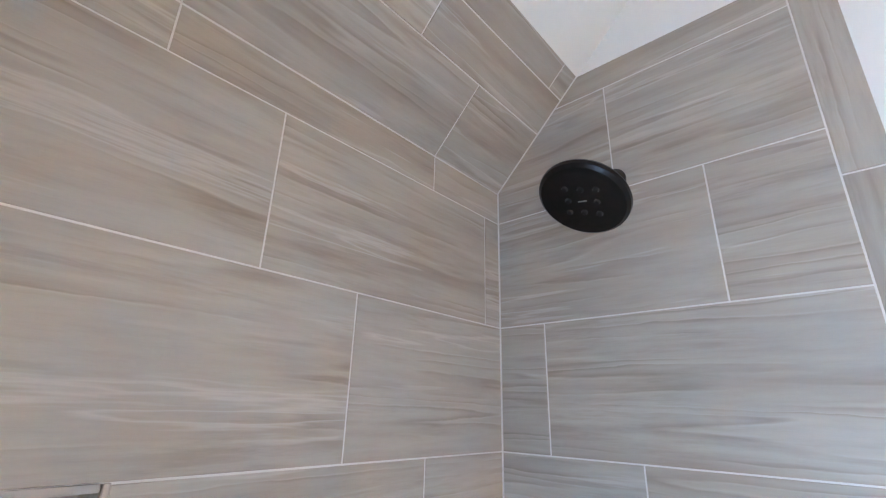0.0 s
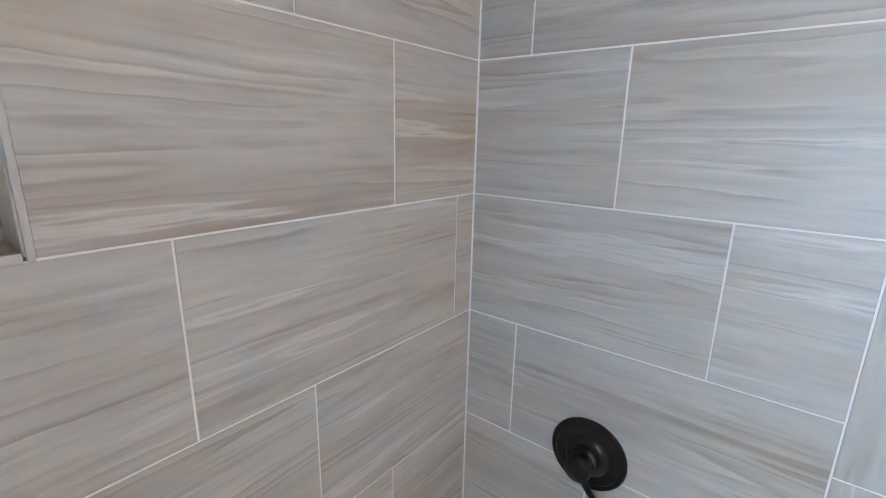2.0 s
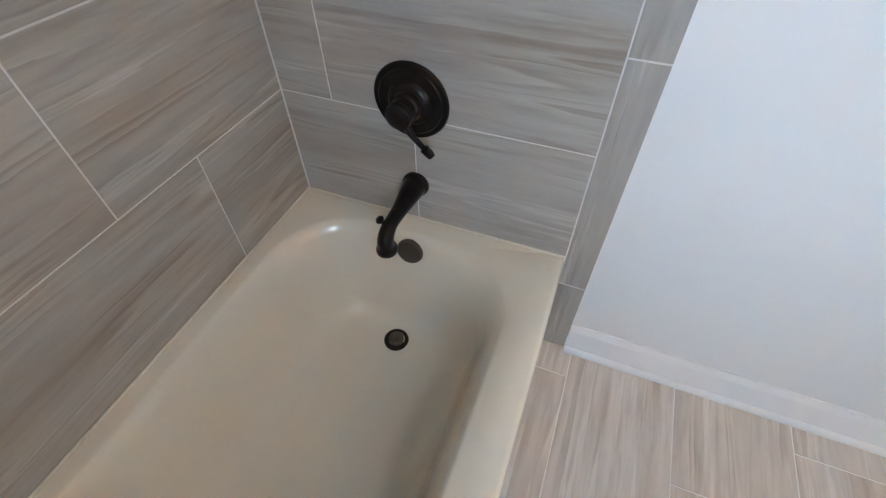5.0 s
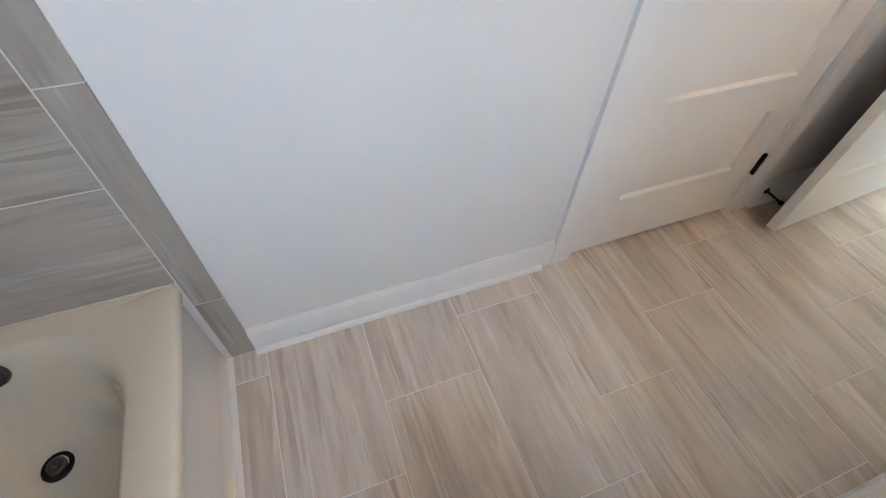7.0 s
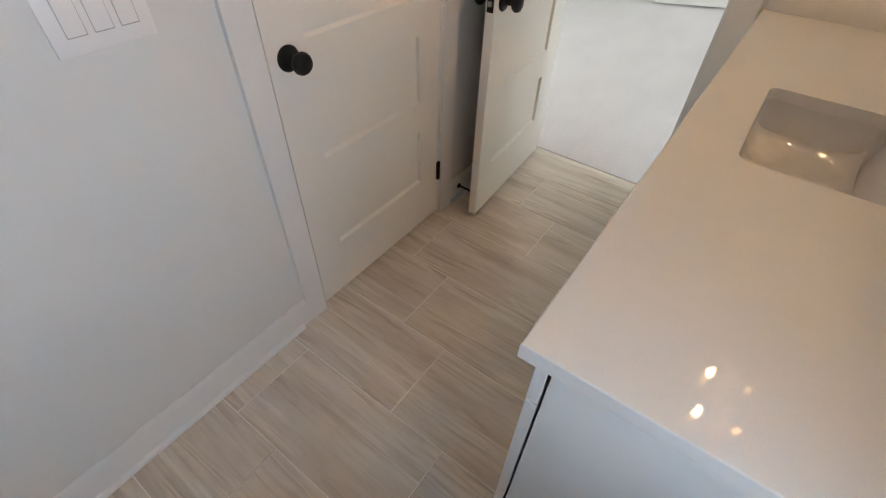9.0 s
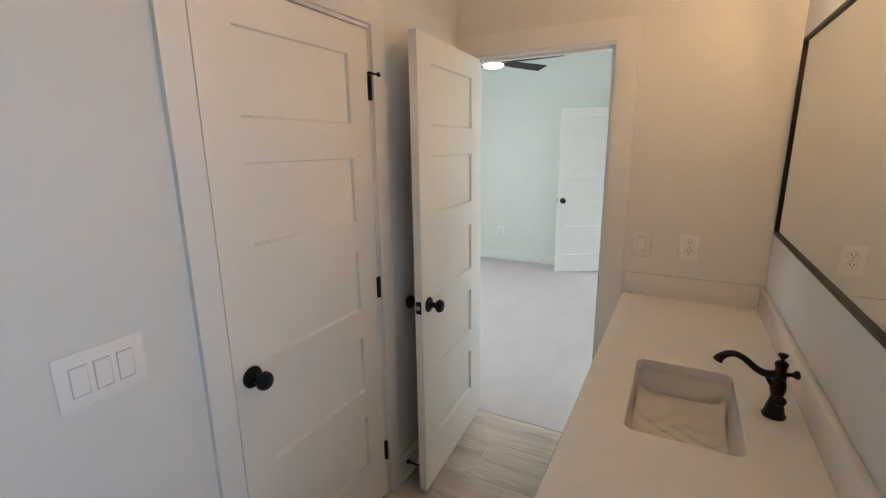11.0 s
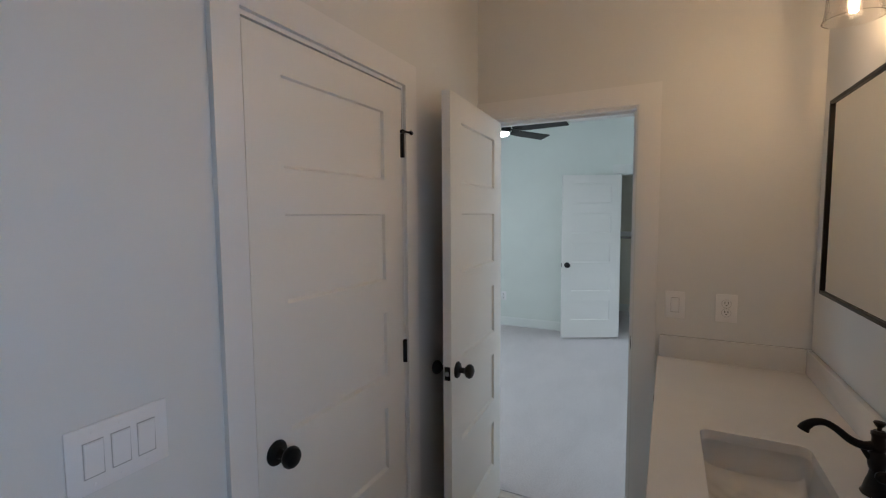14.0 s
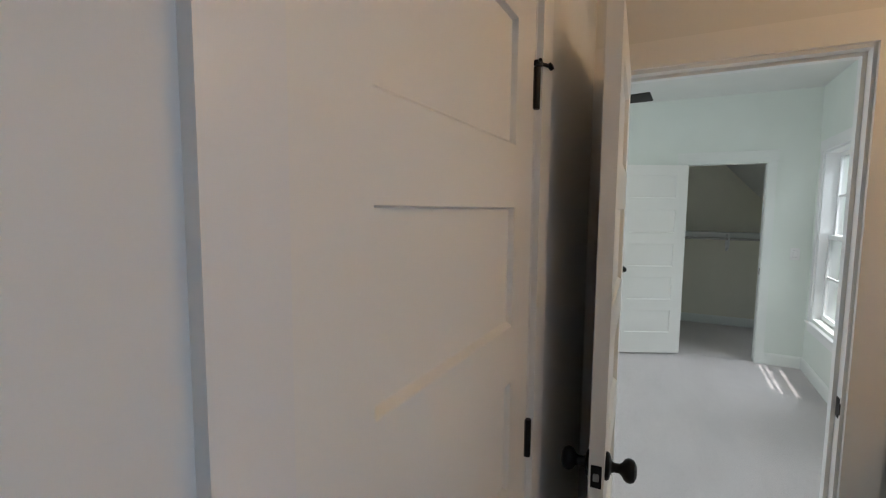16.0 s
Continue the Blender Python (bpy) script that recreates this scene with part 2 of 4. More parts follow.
b_.inputs["Transmission Weight"].default_value, b_.inputs["Roughness"].default_value, b_.inputs["IOR"].default_value = 1.0, 0.0, 1.45

SEEDED, nt_, b_ = mat("seeded_glass")
b_.inputs["Base Color"].default_value = (1, 0.98, 0.96, 1)
b_.inputs["Transmission Weight"].default_value, b_.inputs["Roughness"].default_value, b_.inputs["IOR"].default_value = 1.0, 0.02, 1.35
vor = node(nt_, "ShaderNodeTexVoronoi", Scale=230.0)
nt_.links.new(coords(nt_, (1, 1, 1)), vor.inputs["Vector"])
bump(nt_, b_, vor.outputs["Distance"], 0.28, 0.0015)


def glow(name, color, strength):
    m, nt, b = mat(name)
    b.inputs["Base Color"].default_value = (*color, 1)
    b.inputs["Emission Color"].default_value = (*color, 1)
    b.inputs["Emission Strength"].default_value = strength
    return m


BULB = glow("warm_bulb", (1.0, 0.61, 0.285), 168.0)
FANLIGHT = glow("fan_light", (1.0, 0.93, 0.82), 150.0)


# ---------------------------------------------------------------- mesh helpers
def bx(bm, x0, x1, y0, y1, z0, z1, bevel=0.0, segments=2):
    """Adds a box, its edges rounded where bevel is given."""
    vs = [bm.verts.new((x, y, z)) for x in (x0, x1) for y in (y0, y1) for z in (z0, z1)]
    fs = [bm.faces.new([vs[i] for i in q]) for q in ((0, 1, 3, 2), (4, 6, 7, 5), (0, 4, 5, 1), (2, 3, 7, 6), (0, 2, 6, 4), (1, 5, 7, 3))]
    if bevel:
        es = list({e for f in fs for e in f.edges})
        bmesh.ops.bevel(bm, geom=es, offset=bevel, segments=segments, profile=0.5, affect="EDGES")
    return bm


def box(*dims, bevel=0.0, segments=2):
    return bx(bmesh.new(), *dims, bevel=bevel, segments=segments)


def lathe(profile, steps=40, m=None):
    """Turns a profile of (radius, height) about the z axis; m lays it into place."""
    bm = bmesh.new()
    rings = []
    for r, h in profile:
        if r < 1e-6:
            rings.append([bm.verts.new((0, 0, h))])
        else:
            rings.append([bm.verts.new((r * math.cos(2 * math.pi * k / steps), r * math.sin(2 * math.pi * k / steps), h)) for k in range(steps)])
    for a, b in zip(rings, rings[1:]):
        for k in range(steps):
            q = [a[k % len(a)], a[(k + 1) % len(a)], b[(k + 1) % len(b)], b[k % len(b)]]
            q = list(dict.fromkeys(q))
            if len(q) > 2:
                bm.faces.new(q)
    if m is not None:
        bm.transform(m)
    bmesh.ops.recalc_face_normals(bm, faces=bm.faces)
    return bm


def tube(points, radii, steps=20, closed=True):
    """A smooth tube along points with a radius at each."""
    bm = bmesh.new()
    pts = [Vector(p) for p in points]
    rings = []
    side = None
    for i, p in enumerate(pts):
        d = (pts[min(i + 1, len(pts) - 1)] - pts[max(i - 1, 0)]).normalized()
        if side is None:
            side = d.orthogonal().normalized()
        side = (side - d * side.dot(d)).normalized()
        up = d.cross(side)
        r = radii[i] if isinstance(radii, (list, tuple)) else radii
        rings.append([bm.verts.new(p + r * (math.cos(2 * math.pi * k / steps) * side + math.sin(2 * math.pi * k / steps) * up)) for k in range(steps)])
    for a, b in zip(rings, rings[1:]):
        for k in range(steps):
            bm.faces.new((a[k], a[(k + 1) % steps], b[(k + 1) % steps], b[k]))
    if closed:
        bm.faces.new(rings[0][::-1])
        bm.faces.new(rings[-1])
    bmesh.ops.recalc_face_normals(bm, faces=bm.faces)
    return bm


def smooth_path(points, n=8):
    """Catmull-Rom points between the given ones (tuples of any length)."""
    p = [np.array(q, float) for q in points]
    p = [2 * p[0] - p[1], *p, 2 * p[-1] - p[-2]]
    out = []
    for i in range(1, len(p) - 2):
        for k in range(n):
            t = k / n
            out.append(0.5 * (2 * p[i] + (p[i + 1] - p[i - 1]) * t + (2 * p[i - 1] - 5 * p[i] + 4 * p[i + 1] - p[i + 2]) * t * t + (3 * p[i] - p[i - 1] - 3 * p[i + 1] + p[i + 2]) * t**3))
    out.append(p[-2])
    return out


def round_rect(x0, x1, y0, y1, r, n=10):
    """Points round a rectangle with round corners, counter-clockwise."""
    out = []
    for cx, cy, a in ((x1 - r, y1 - r, 0), (x0 + r, y1 - r, 90), (x0 + r, y0 + r, 180), (x1 - r, y0 + r, 270)):
        for k in range(n + 1):
            w = radians(a + 90 * k / n)
            out.append((cx + r * math.cos(w), cy + r * math.sin(w)))
    return out


def loft(bm, rings):
    """Skins rings of equal point count."""
    vs = [[bm.verts.new(p) for p in ring] for ring in rings]
    n = len(vs[0])
    for a, b in zip(vs, vs[1:]):
        for k in range(n):
            bm.faces.new((a[k], a[(k + 1) % n], b[(k + 1) % n], b[k]))
    return vs


def part(name, bm, material, parent=None, label="", flat=False, shadow=True):
    """Links a bmesh as one mesh object under a thing or a part."""
    me = bpy.data.meshes.new(name)
    bmesh.ops.recalc_face_normals(bm, faces=bm.faces)
    bm.to_mesh(me)
    bm.free()
    me.materials.append(material)
    if not flat:
        me.shade_smooth()
        me.set_sharp_from_angle(angle=radians(32))
    ob = new(name, me)
    if parent is not None:
        ob.parent = parent
    if label:
        tagged(ob, label)
    if not shadow:
        ob.visible_shadow = False
    return ob


def thing(name, label, category, m=None, group="", kind=""):
    ob = new(name)
    ob.empty_display_size = 0.05
    if m is not None:
        ob.matrix_basis = m
    return tagged(ob, label, category, group, kind)


def structure(name, bm, material, label, category):
    return tagged(part(name, bm, material, flat=True), label, category, "", "structure")


# ---------------------------------------------------------------- the plan
XW, XE = -0.588, 2.82        # tub wall, doorway wall
YN, YS = 1.120, -0.330       # tile face of the plumbing wall, vanity wall
YP = 1.129                   # painted face of the north wall
H = 2.75
TUB_X, TUB_Z = 0.148, 0.392
SLOPE_Z, TILE_TOP = 2.287, 2.565
BX1, BYS, BYN = 6.57, -0.36, 3.6   # bedroom far wall, south wall, north wall
EW = 0.12                    # thickness of the doorway wall
D0, D1, DH = 0.345, 1.045, 2.05    # doorway
C0, C1 = 1.318, 2.048        # closet door opening in the north wall

# floor slab under the tiles, carpet beyond the doorway
structure("floor", box(-0.9, 2.885, -0.6, 1.3, -0.25, -0.0010), FLOOR_GROUT, "porcelain tiled bathroom floor with pale grout", "floor")
bm = bmesh.new()
bx(bm, 2.8852, XE + EW, D0, D1, -0.25, 0.003)
bx(bm, XE + EW, 8.4, -0.62, BYN + 0.1, -0.25, 0.003)
structure("bedroom_carpet", bm, CARPET, "pale beige cut pile carpet in the bedroom", "carpet")

# north wall: behind the tiles, then painted with the closet door's opening
bm = bmesh.new()
bx(bm, -0.9, 0.2165, YN + 0.0015, 1.30, -0.25, TILE_TOP - 0.003)
bx(bm, -0.9, 0.2165, YP, 1.30, TILE_TOP - 0.003, H + 0.1)
bx(bm, 0.2165, C0, YP, 1.30, -0.25, H + 0.1)
bx(bm, C0, C1, YP, 1.30, DH + 0.012, H + 0.1)
bx(bm, C1, XE + EW, YP, 1.30, -0.25, H + 0.1)
bx(bm, C0, C1, 1.22, 1.30, -0.25, DH + 0.012)
wall_north = structure("wall_north", bm, WALL, "white painted north wall with closet door and tiled tub end", "wall")
bm = bmesh.new()
bx(bm, XW, 0.2185, YN + 0.0012, YN + 0.005, 0.0, TILE_TOP - 0.002)
part("grout_bed", bm, GROUT, wall_north, "pale grout between tiles", flat=True)

# west wall with the niche
NY0, NY1, NZ0, NZ1, ND = -0.05, 0.314, 1.291, 1.591, 0.092
bm = bmesh.new()
wx0, wx1 = -0.9, XW - 0.0012
bx(bm, wx0, wx1, -0.6, NY0, -0.25, SLOPE_Z + 0.3)
bx(bm, wx0, wx1, NY1, YP, -0.25, SLOPE_Z + 0.3)
bx(bm, wx0, wx1, NY0, NY1, -0.25, NZ0)
bx(bm, wx0, wx1, NY0, NY1, NZ1, SLOPE_Z + 0.3)
bx(bm, wx0, XW - ND - 0.0012, NY0, NY1, NZ0, NZ1)
wall_west = structure("wall_west", bm, GROUT, "tiled tub wall with a recessed niche under a sloped ceiling", "wall")

# sloped part above the tub wall: tiled below, painted above
SD = Vector((0.273, 0, 0.278)).normalized()
SL = 0.390


def slope_prism(bm, v0, v1, back):
    a, b = Vector((XW, 0, SLOPE_Z)) + SD * v0, Vector((XW, 0, SLOPE_Z)) + SD * v1
    nrm = Vector((-SD.z, 0, SD.x))
    pts = [a + nrm * back, b + nrm * back, b + nrm * 0.3, a + nrm * 0.3]
    f = [bm.verts.new((p.x, -0.6, p.z)) for p in pts]
    g = [bm.verts.new((p.x, 1.129, p.z)) for p in pts]
    bm.faces.new(f)
    bm.faces.new(g[::-1])
    for k in range(4):
        bm.faces.new((f[k], g[k], g[(k + 1) % 4], f[(k + 1) % 4]))


bm = bmesh.new()
slope_prism(bm, -0.002, SL - 0.003, 0.0012)
ceiling_slope = structure("ceiling_slope", bm, GROUT, "sloped tiled ceiling over the bathtub", "ceiling")
bm = bmesh.new()
slope_prism(bm, SL - 0.003, (H - SLOPE_Z) / SD.z + 0.12, 0.006)
structure("ceiling_slope_upper", bm, CEIL, "white painted sloped ceiling above the tiles", "ceiling")
structure("ceiling", box(-0.9, XE + EW, -0.6, 1.3, H, H + 0.1), CEIL, "flat white painted bathroom ceiling", "ceiling")

# south wall with a window over the toilet
WX0, WX1, WZ0, WZ1 = 0.26, 0.90, 0.86, 1.76
WD = -0.86   # outer face: the window sits deep in the wall
bm = bmesh.new()
bx(bm, -0.9, WX0, WD, YS, -0.25, H + 0.1)
bx(bm, WX1, 1.20, WD, YS, -0.25, H + 0.1)
bx(bm, 1.20, XE + EW, -0.55, YS, -0.25, H + 0.1)
bx(bm, WX0, WX1, WD, YS, -0.25, WZ0)
bx(bm, WX0, WX1, WD, YS, WZ1, H + 0.1)
structure("wall_south", bm, WALL, "white painted south wall behind the vanity and toilet", "wall")

# doorway wall
bm = bmesh.new()
bx(bm, XE, XE + EW, -0.55, D0, -0.25, H + 0.1)
bx(bm, XE, XE + EW, D1, YP, -0.25, H + 0.1)
bx(bm, XE, XE + EW, D0, D1, DH + 0.012, H + 0.1)
structure("wall_east", bm, WALL, "warm white painted wall with the bedroom doorway", "wall")

# bedroom shell
CY0, CY1 = 0.036, 0.752
bm = bmesh.new()
bx(bm, BX1, BX1 + 0.12, -0.55, CY0, -0.25, H + 0.1)
bx(bm, BX1, BX1 + 0.12, CY1, BYN + 0.1, -0.25, H + 0.1)
bx(bm, BX1, BX1 + 0.12, CY0, CY1, 2.06, H + 0.1)
structure("wall_bedroom_far", bm, BEDWALL, "pale green-white bedroom wall with a closet opening", "wall")
BW0, BW1, BWZ0, BWZ1 = 5.48, 6.36, 0.56, 2.12
# opening of a second south window, unseen, added to let in fill light
BV0, BV1 = 3.05, 4.16
bm = bmesh.new()
bx(bm, XE + EW, BV0, -0.55, BYS, -0.25, H + 0.1)
bx(bm, BV1, BW0, -0.55, BYS, -0.25, H + 0.1)
bx(bm, BV0, BV1, -0.55, BYS, -0.25, BWZ0)
bx(bm, BV0, BV1, -0.55, BYS, BWZ1, H + 0.1)
bx(bm, BW1, BX1 + 0.12, -0.55, BYS, -0.25, H + 0.1)
bx(bm, BW0, BW1, -0.55, BYS, -0.25, BWZ0)
bx(bm, BW0, BW1, -0.55, BYS, BWZ1, H + 0.1)
structure("wall_bedroom_south", bm, BEDWALL, "pale bedroom outer wall with a tall window", "wall")
bm = bmesh.new()
bx(bm, XE, 3.35, BYN, BYN + 0.12, -0.25, H + 0.1)
bx(bm, 4.65, BX1 + 0.12, BYN, BYN + 0.12, -0.25, H + 0.1)
# opening of an unseen north window, added to let in fill light
bx(bm, 3.35, 4.65, BYN, BYN + 0.12, -0.25, 0.68)
bx(bm, 3.35, 4.65, BYN, BYN + 0.12, 2.12, H + 0.1)
structure("wall_bedroom_north", bm, BEDWALL, "pale painted bedroom wall", "wall")
structure("wall_bedroom_west", box(XE, XE + EW, 1.30, BYN, -0.25, H + 0.1), BEDWALL, "pale painted bedroom wall", "wall")
structure("ceiling_bedroom", box(XE + EW, BX1 + 0.12, -0.55, BYN + 0.1, H, H + 0.1), CEIL, "flat white bedroom ceiling", "ceiling")
structure("wall_closet_back", box(8.22, 8.4, -1.4, 1.6, -0.25, H + 0.1), CLOSETWALL, "plain cream painted back wall of the bedroom closet", "wall")
structure("wall_closet_north", box(BX1 + 0.12, 8.22, 1.5, 1.6, -0.25, H + 0.1), CLOSETWALL, "plain cream painted side wall of the bedroom closet", "wall")
structure("wall_closet_south", box(BX1 + 0.12, 8.22, -1.4, -1.3, -0.25, H + 0.1), CLOSETWALL, "plain cream painted side wall of the bedroom closet", "wall")
bm = bmesh.new()
bx(bm, BX1 + 0.12, 8.4, -1.4, 1.6, 2.7, 2.8)
f = [bm.verts.new(p) for p in ((BX1 + 0.12, 0.28, 2.6), (8.22, 0.28, 2.2), (8.22, -1.3, 0.5), (BX1 + 0.12, -1.3, 0.9))]
g = [bm.verts.new(v.co + Vector((0, 0, 0.08))) for v in f]
bm.faces.new(f)
bm.faces.new(g[::-1])
for k in range(4):
    bm.faces.new((f[k], g[k], g[(k + 1) % 4], f[(k + 1) % 4]))
structure("ceiling_closet", bm, CEIL, "sloped white ceiling inside the closet", "ceiling")
structure("closet_carpet", box(BX1, 8.3, -1.35, 1.55, -0.24, 0.0045), CARPET, "beige carpet in the closet", "carpet")


# ---------------------------------------------------------------- bathtub
def bathtub():
    tub = thing("bathtub", "glossy white alcove bathtub with bronze drain, empty", "bathtub")
    y0, y1 = YS + 0.004, YN
    n = 12

    def ring(ins, z, r, ends=(0.0, 0.0)):
        x0, x1, ya, yb = ins
        return [(x, y, z) for x, y in round_rect(x0, x1, ya + ends[0], yb - ends[1], r, n)]

    bm = bmesh.new()
    outer = (XW + 0.001, TUB_X, y0, y1 - 0.001)
    rings = [
        ring((outer[0] + 0.01, TUB_X - 0.016, y0 + 0.01, outer[3] - 0.002), 0.0, 0.004),
        ring((outer[0] + 0.01, TUB_X - 0.016, y0 + 0.01, outer[3] - 0.002), TUB_Z - 0.055, 0.004),
        ring((outer[0] + 0.002, TUB_X - 0.004, y0 + 0.003, outer[3]), TUB_Z - 0.047, 0.006),
        ring(outer, TUB_Z - 0.036, 0.008),
        ring(outer, TUB_Z - 0.012, 0.008),
        ring((outer[0], TUB_X - 0.004, y0, outer[3]), TUB_Z - 0.004, 0.008),
        ring((outer[0], TUB_X - 0.012, y0, outer[3]), TUB_Z, 0.008),
    ]
    well = [  # inset rings of the well, from the rim to the bottom
        ((-0.548, 0.062, -0.26, 1.066), 0.0, 0.20),
        ((-0.543, 0.056, -0.255, 1.060), -0.004, 0.20),
        ((-0.534, 0.047, -0.246, 1.052), -0.014, 0.20),
        ((-0.526, 0.038, -0.232, 1.046), -0.032, 0.20),
        ((-0.516, 0.024, -0.205, 1.040), -0.075, 0.195),
        ((-0.506, 0.006, -0.165, 1.034), -0.15, 0.19),
        ((-0.494, -0.014, -0.115, 1.026), -0.23, 0.18),
        ((-0.478, -0.040, -0.060, 1.012), -0.285, 0.17),
        ((-0.452, -0.068, -0.010, 0.992), -0.315, 0.15),
        ((-0.420, -0.098, 0.030, 0.965), -0.327, 0.13),
        ((-0.34, -0.17, 0.12, 0.90), -0.332, 0.07),
    ]
    rings += [ring(i, TUB_Z + dz, r) for i, dz, r in well]
    vs = loft(bm, rings)
    bm.faces.new(vs[-1])
    shell = part("tub_shell", bm, TUBWHITE, tub)
    shell.data.set_sharp_from_angle(angle=radians(60))
    # drain and overflow
    m = Matrix.Translation((-0.250, 0.926, TUB_Z - 0.331))
    drain = part("drain_flange", lathe([(0.0, 0.001), (0.024, 0.001), (0.026, 0.004), (0.034, 0.0045), (0.0365, 0.002), (0.0365, -0.002)], 40, m), BRONZE, tub, "dark bronze drain flange")
    part("drain_stopper", lathe([(0.022, 0.001), (0.022, 0.009), (0.018, 0.012), (0.008, 0.0125), (0.007, 0.018), (0.005, 0.020), (0.0, 0.020)], 32, m), AGED, drain, "worn metal push stopper")
    m = Matrix.Translation((-0.240, 1.0405, TUB_Z - 0.052)) @ Matrix.Rotation(radians(80), 4, "X")
    part("overflow_plate", lathe([(0.0, 0.012), (0.026, 0.0115), (0.033, 0.009), (0.037, 0.003), (0.037, -0.006)], 48, m), AGED, tub, "round brushed overflow cover")
    bm = tube([(XW + 0.003, y0 + 0.02, TUB_Z + 0.001), (XW + 0.003, y1 - 0.003, TUB_Z + 0.001)], 0.0035, 8)
    part("caulk_line", bm, TUBWHITE, tub)
    bm = tube([(XW + 0.003, YN - 0.003, TUB_Z + 0.001), (TUB_X - 0.004, YN - 0.003, TUB_Z + 0.001)], 0.0035, 8)
    part("caulk_line", bm, TUBWHITE, tub)


bathtub()


def shower_fittings():
    x = -0.247
    head = thing("rain_shower", "round oil-rubbed bronze rain shower head on an arm", "shower")
    path = smooth_path([(x, YN + 0.002, 2.215), (x, 1.07, 2.222), (x, 1.01, 2.205), (x, 0.978, 2.158), (x + 0.004, 0.971, 2.140)], 8)
    part("shower_arm", tube([tuple(p) for p in path], 0.0105, 16), BRONZE, head)
    m = Matrix.Translation((x, YN, 2.215)) @ Matrix.Rotation(radians(90), 4, "X")
    part("arm_flange", lathe([(0.030, 0.0), (0.030, 0.004), (0.022, 0.010), (0.014, 0.014), (0.011, 0.016)], 32, m), BRONZE, head)
    m = Matrix.Translation((x - 0.008, 0.950, 2.102)) @ Matrix.Rotation(radians(9), 4, "Y") @ Matrix.Rotation(radians(-29), 4, "X")
    prof = [(0.0, -0.004), (0.070, -0.004), (0.074, -0.006), (0.088, -0.006), (0.095, 0.0), (0.0965, 0.008), (0.094, 0.014), (0.075, 0.021), (0.040, 0.028), (0.020, 0.034), (0.018, 0.050), (0.0, 0.052)]
    disc = part("spray_head", lathe(prof, 64, m), BRONZE, head)
    for k in range(8):
        a = radians(45 * k + 12)
        r = 0.045 if k % 2 else 0.030
        q = m @ Matrix.Translation((r * math.cos(a), r * math.sin(a), -0.006))
        part("nozzle", lathe([(0.0, -0.003), (0.005, -0.003), (0.0068, 0.0), (0.0068, 0.003)], 12, q), BRONZE_DARK, disc)
    bm = box(-0.010, 0.010, -0.0012, 0.0012, -0.0052, -0.0038)
    bm.transform(m)
    part("maker_mark", bm, STEEL, disc, "small grey printed mark")

    valve = thing("shower_valve", "oil-rubbed bronze shower valve plate with lever handle", "shower valve")
    m = Matrix.Translation((x, YN, 0.733)) @ Matrix.Rotation(radians(90), 4, "X")
    part("escutcheon", lathe([(0.086, 0.0), (0.087, 0.004), (0.084, 0.0075), (0.074, 0.008), (0.072, 0.0105), (0.066, 0.0115), (0.050, 0.012), (0.045, 0.018), (0.036, 0.022), (0.0, 0.022)], 64, m), BRONZE, valve)
    hub = part("handle_hub", lathe([(0.033, 0.020), (0.032, 0.034), (0.027, 0.039), (0.0265, 0.058), (0.029, 0.062), (0.0275, 0.072), (0.014, 0.079), (0.0, 0.080)], 40, m), BRONZE, valve)
    tip = (-0.188, 1.070, 0.646)
    a = Vector((x + 0.008, YN - 0.060, 0.722))
    b = Vector(tip)
    pts = smooth_path([tuple(a), tuple(a.lerp(b, 0.35) + Vector((0, -0.008, 0))), tuple(a.lerp(b, 0.7) + Vector((0, -0.005, 0))), tuple(b)], 8)
    rad = [0.0105 - 0.0042 * math.sin(min(1, i / 14) * math.pi / 2) + (0.004 if i > 18 else 0) for i in range(len(pts))]
    part("lever", tube([tuple(p) for p in pts], rad, 16), BRONZE, hub)
    part("lever_tip", lathe([(0.0, -0.013), (0.0075, -0.010), (0.0100, -0.002), (0.0088, 0.008), (0.0, 0.012)], 16, look(tip, tuple(a))), BRONZE, hub)

    spout = thing("tub_spout", "curved oil-rubbed bronze bathtub spout with diverter knob", "spout")
    pts = smooth_path([(x, YN, 0.508, 0.034), (x, 1.112, 0.508, 0.034), (x, 1.104, 0.508, 0.029), (x, 1.075, 0.507, 0.0258), (x, 1.03, 0.505, 0.0198), (x, 0.985, 0.505, 0.0168), (x, 0.957, 0.501, 0.0174), (x, 0.940, 0.484, 0.0190), (x, 0.939, 0.465, 0.0205), (x, 0.940, 0.456, 0.0248), (x, 0.941, 0.447, 0.0256)], 6)
    part("spout_body", tube([tuple(p[:3]) for p in pts], [float(p[3]) for p in pts], 28), BRONZE, spout)
    part("outlet", lathe([(0.0, 0.001), (0.019, 0.001), (0.019, -0.002), (0.0, -0.002)], 24, Matrix.Translation((x, 0.941, 0.4465))), BRONZE_DARK, spout)
    part("diverter_knob", lathe([(0.006, -0.004), (0.006, 0.012), (0.0095, 0.015), (0.011, 0.020), (0.007, 0.025), (0.0, 0.026)], 20, Matrix.Translation((x - 0.007, 0.962, 0.508)) @ Matrix.Rotation(radians(-40), 4, "Y") @ Matrix.Rotation(radians(12), 4, "X")), BRONZE, spout)


shower_fittings()


# ---------------------------------------------------------------- doors and trim
def knob_profile():
    return [(0.0, 0.0), (0.033, 0.0), (0.034, 0.004), (0.030, 0.009), (0.024, 0.011), (0.014, 0.014), (0.0115, 0.020), (0.0115, 0.032), (0.016, 0.038), (0.024, 0.043), (0.0285, 0.051), (0.0285, 0.058), (0.024, 0.066), (0.014, 0.071), (0.0, 0.072)]


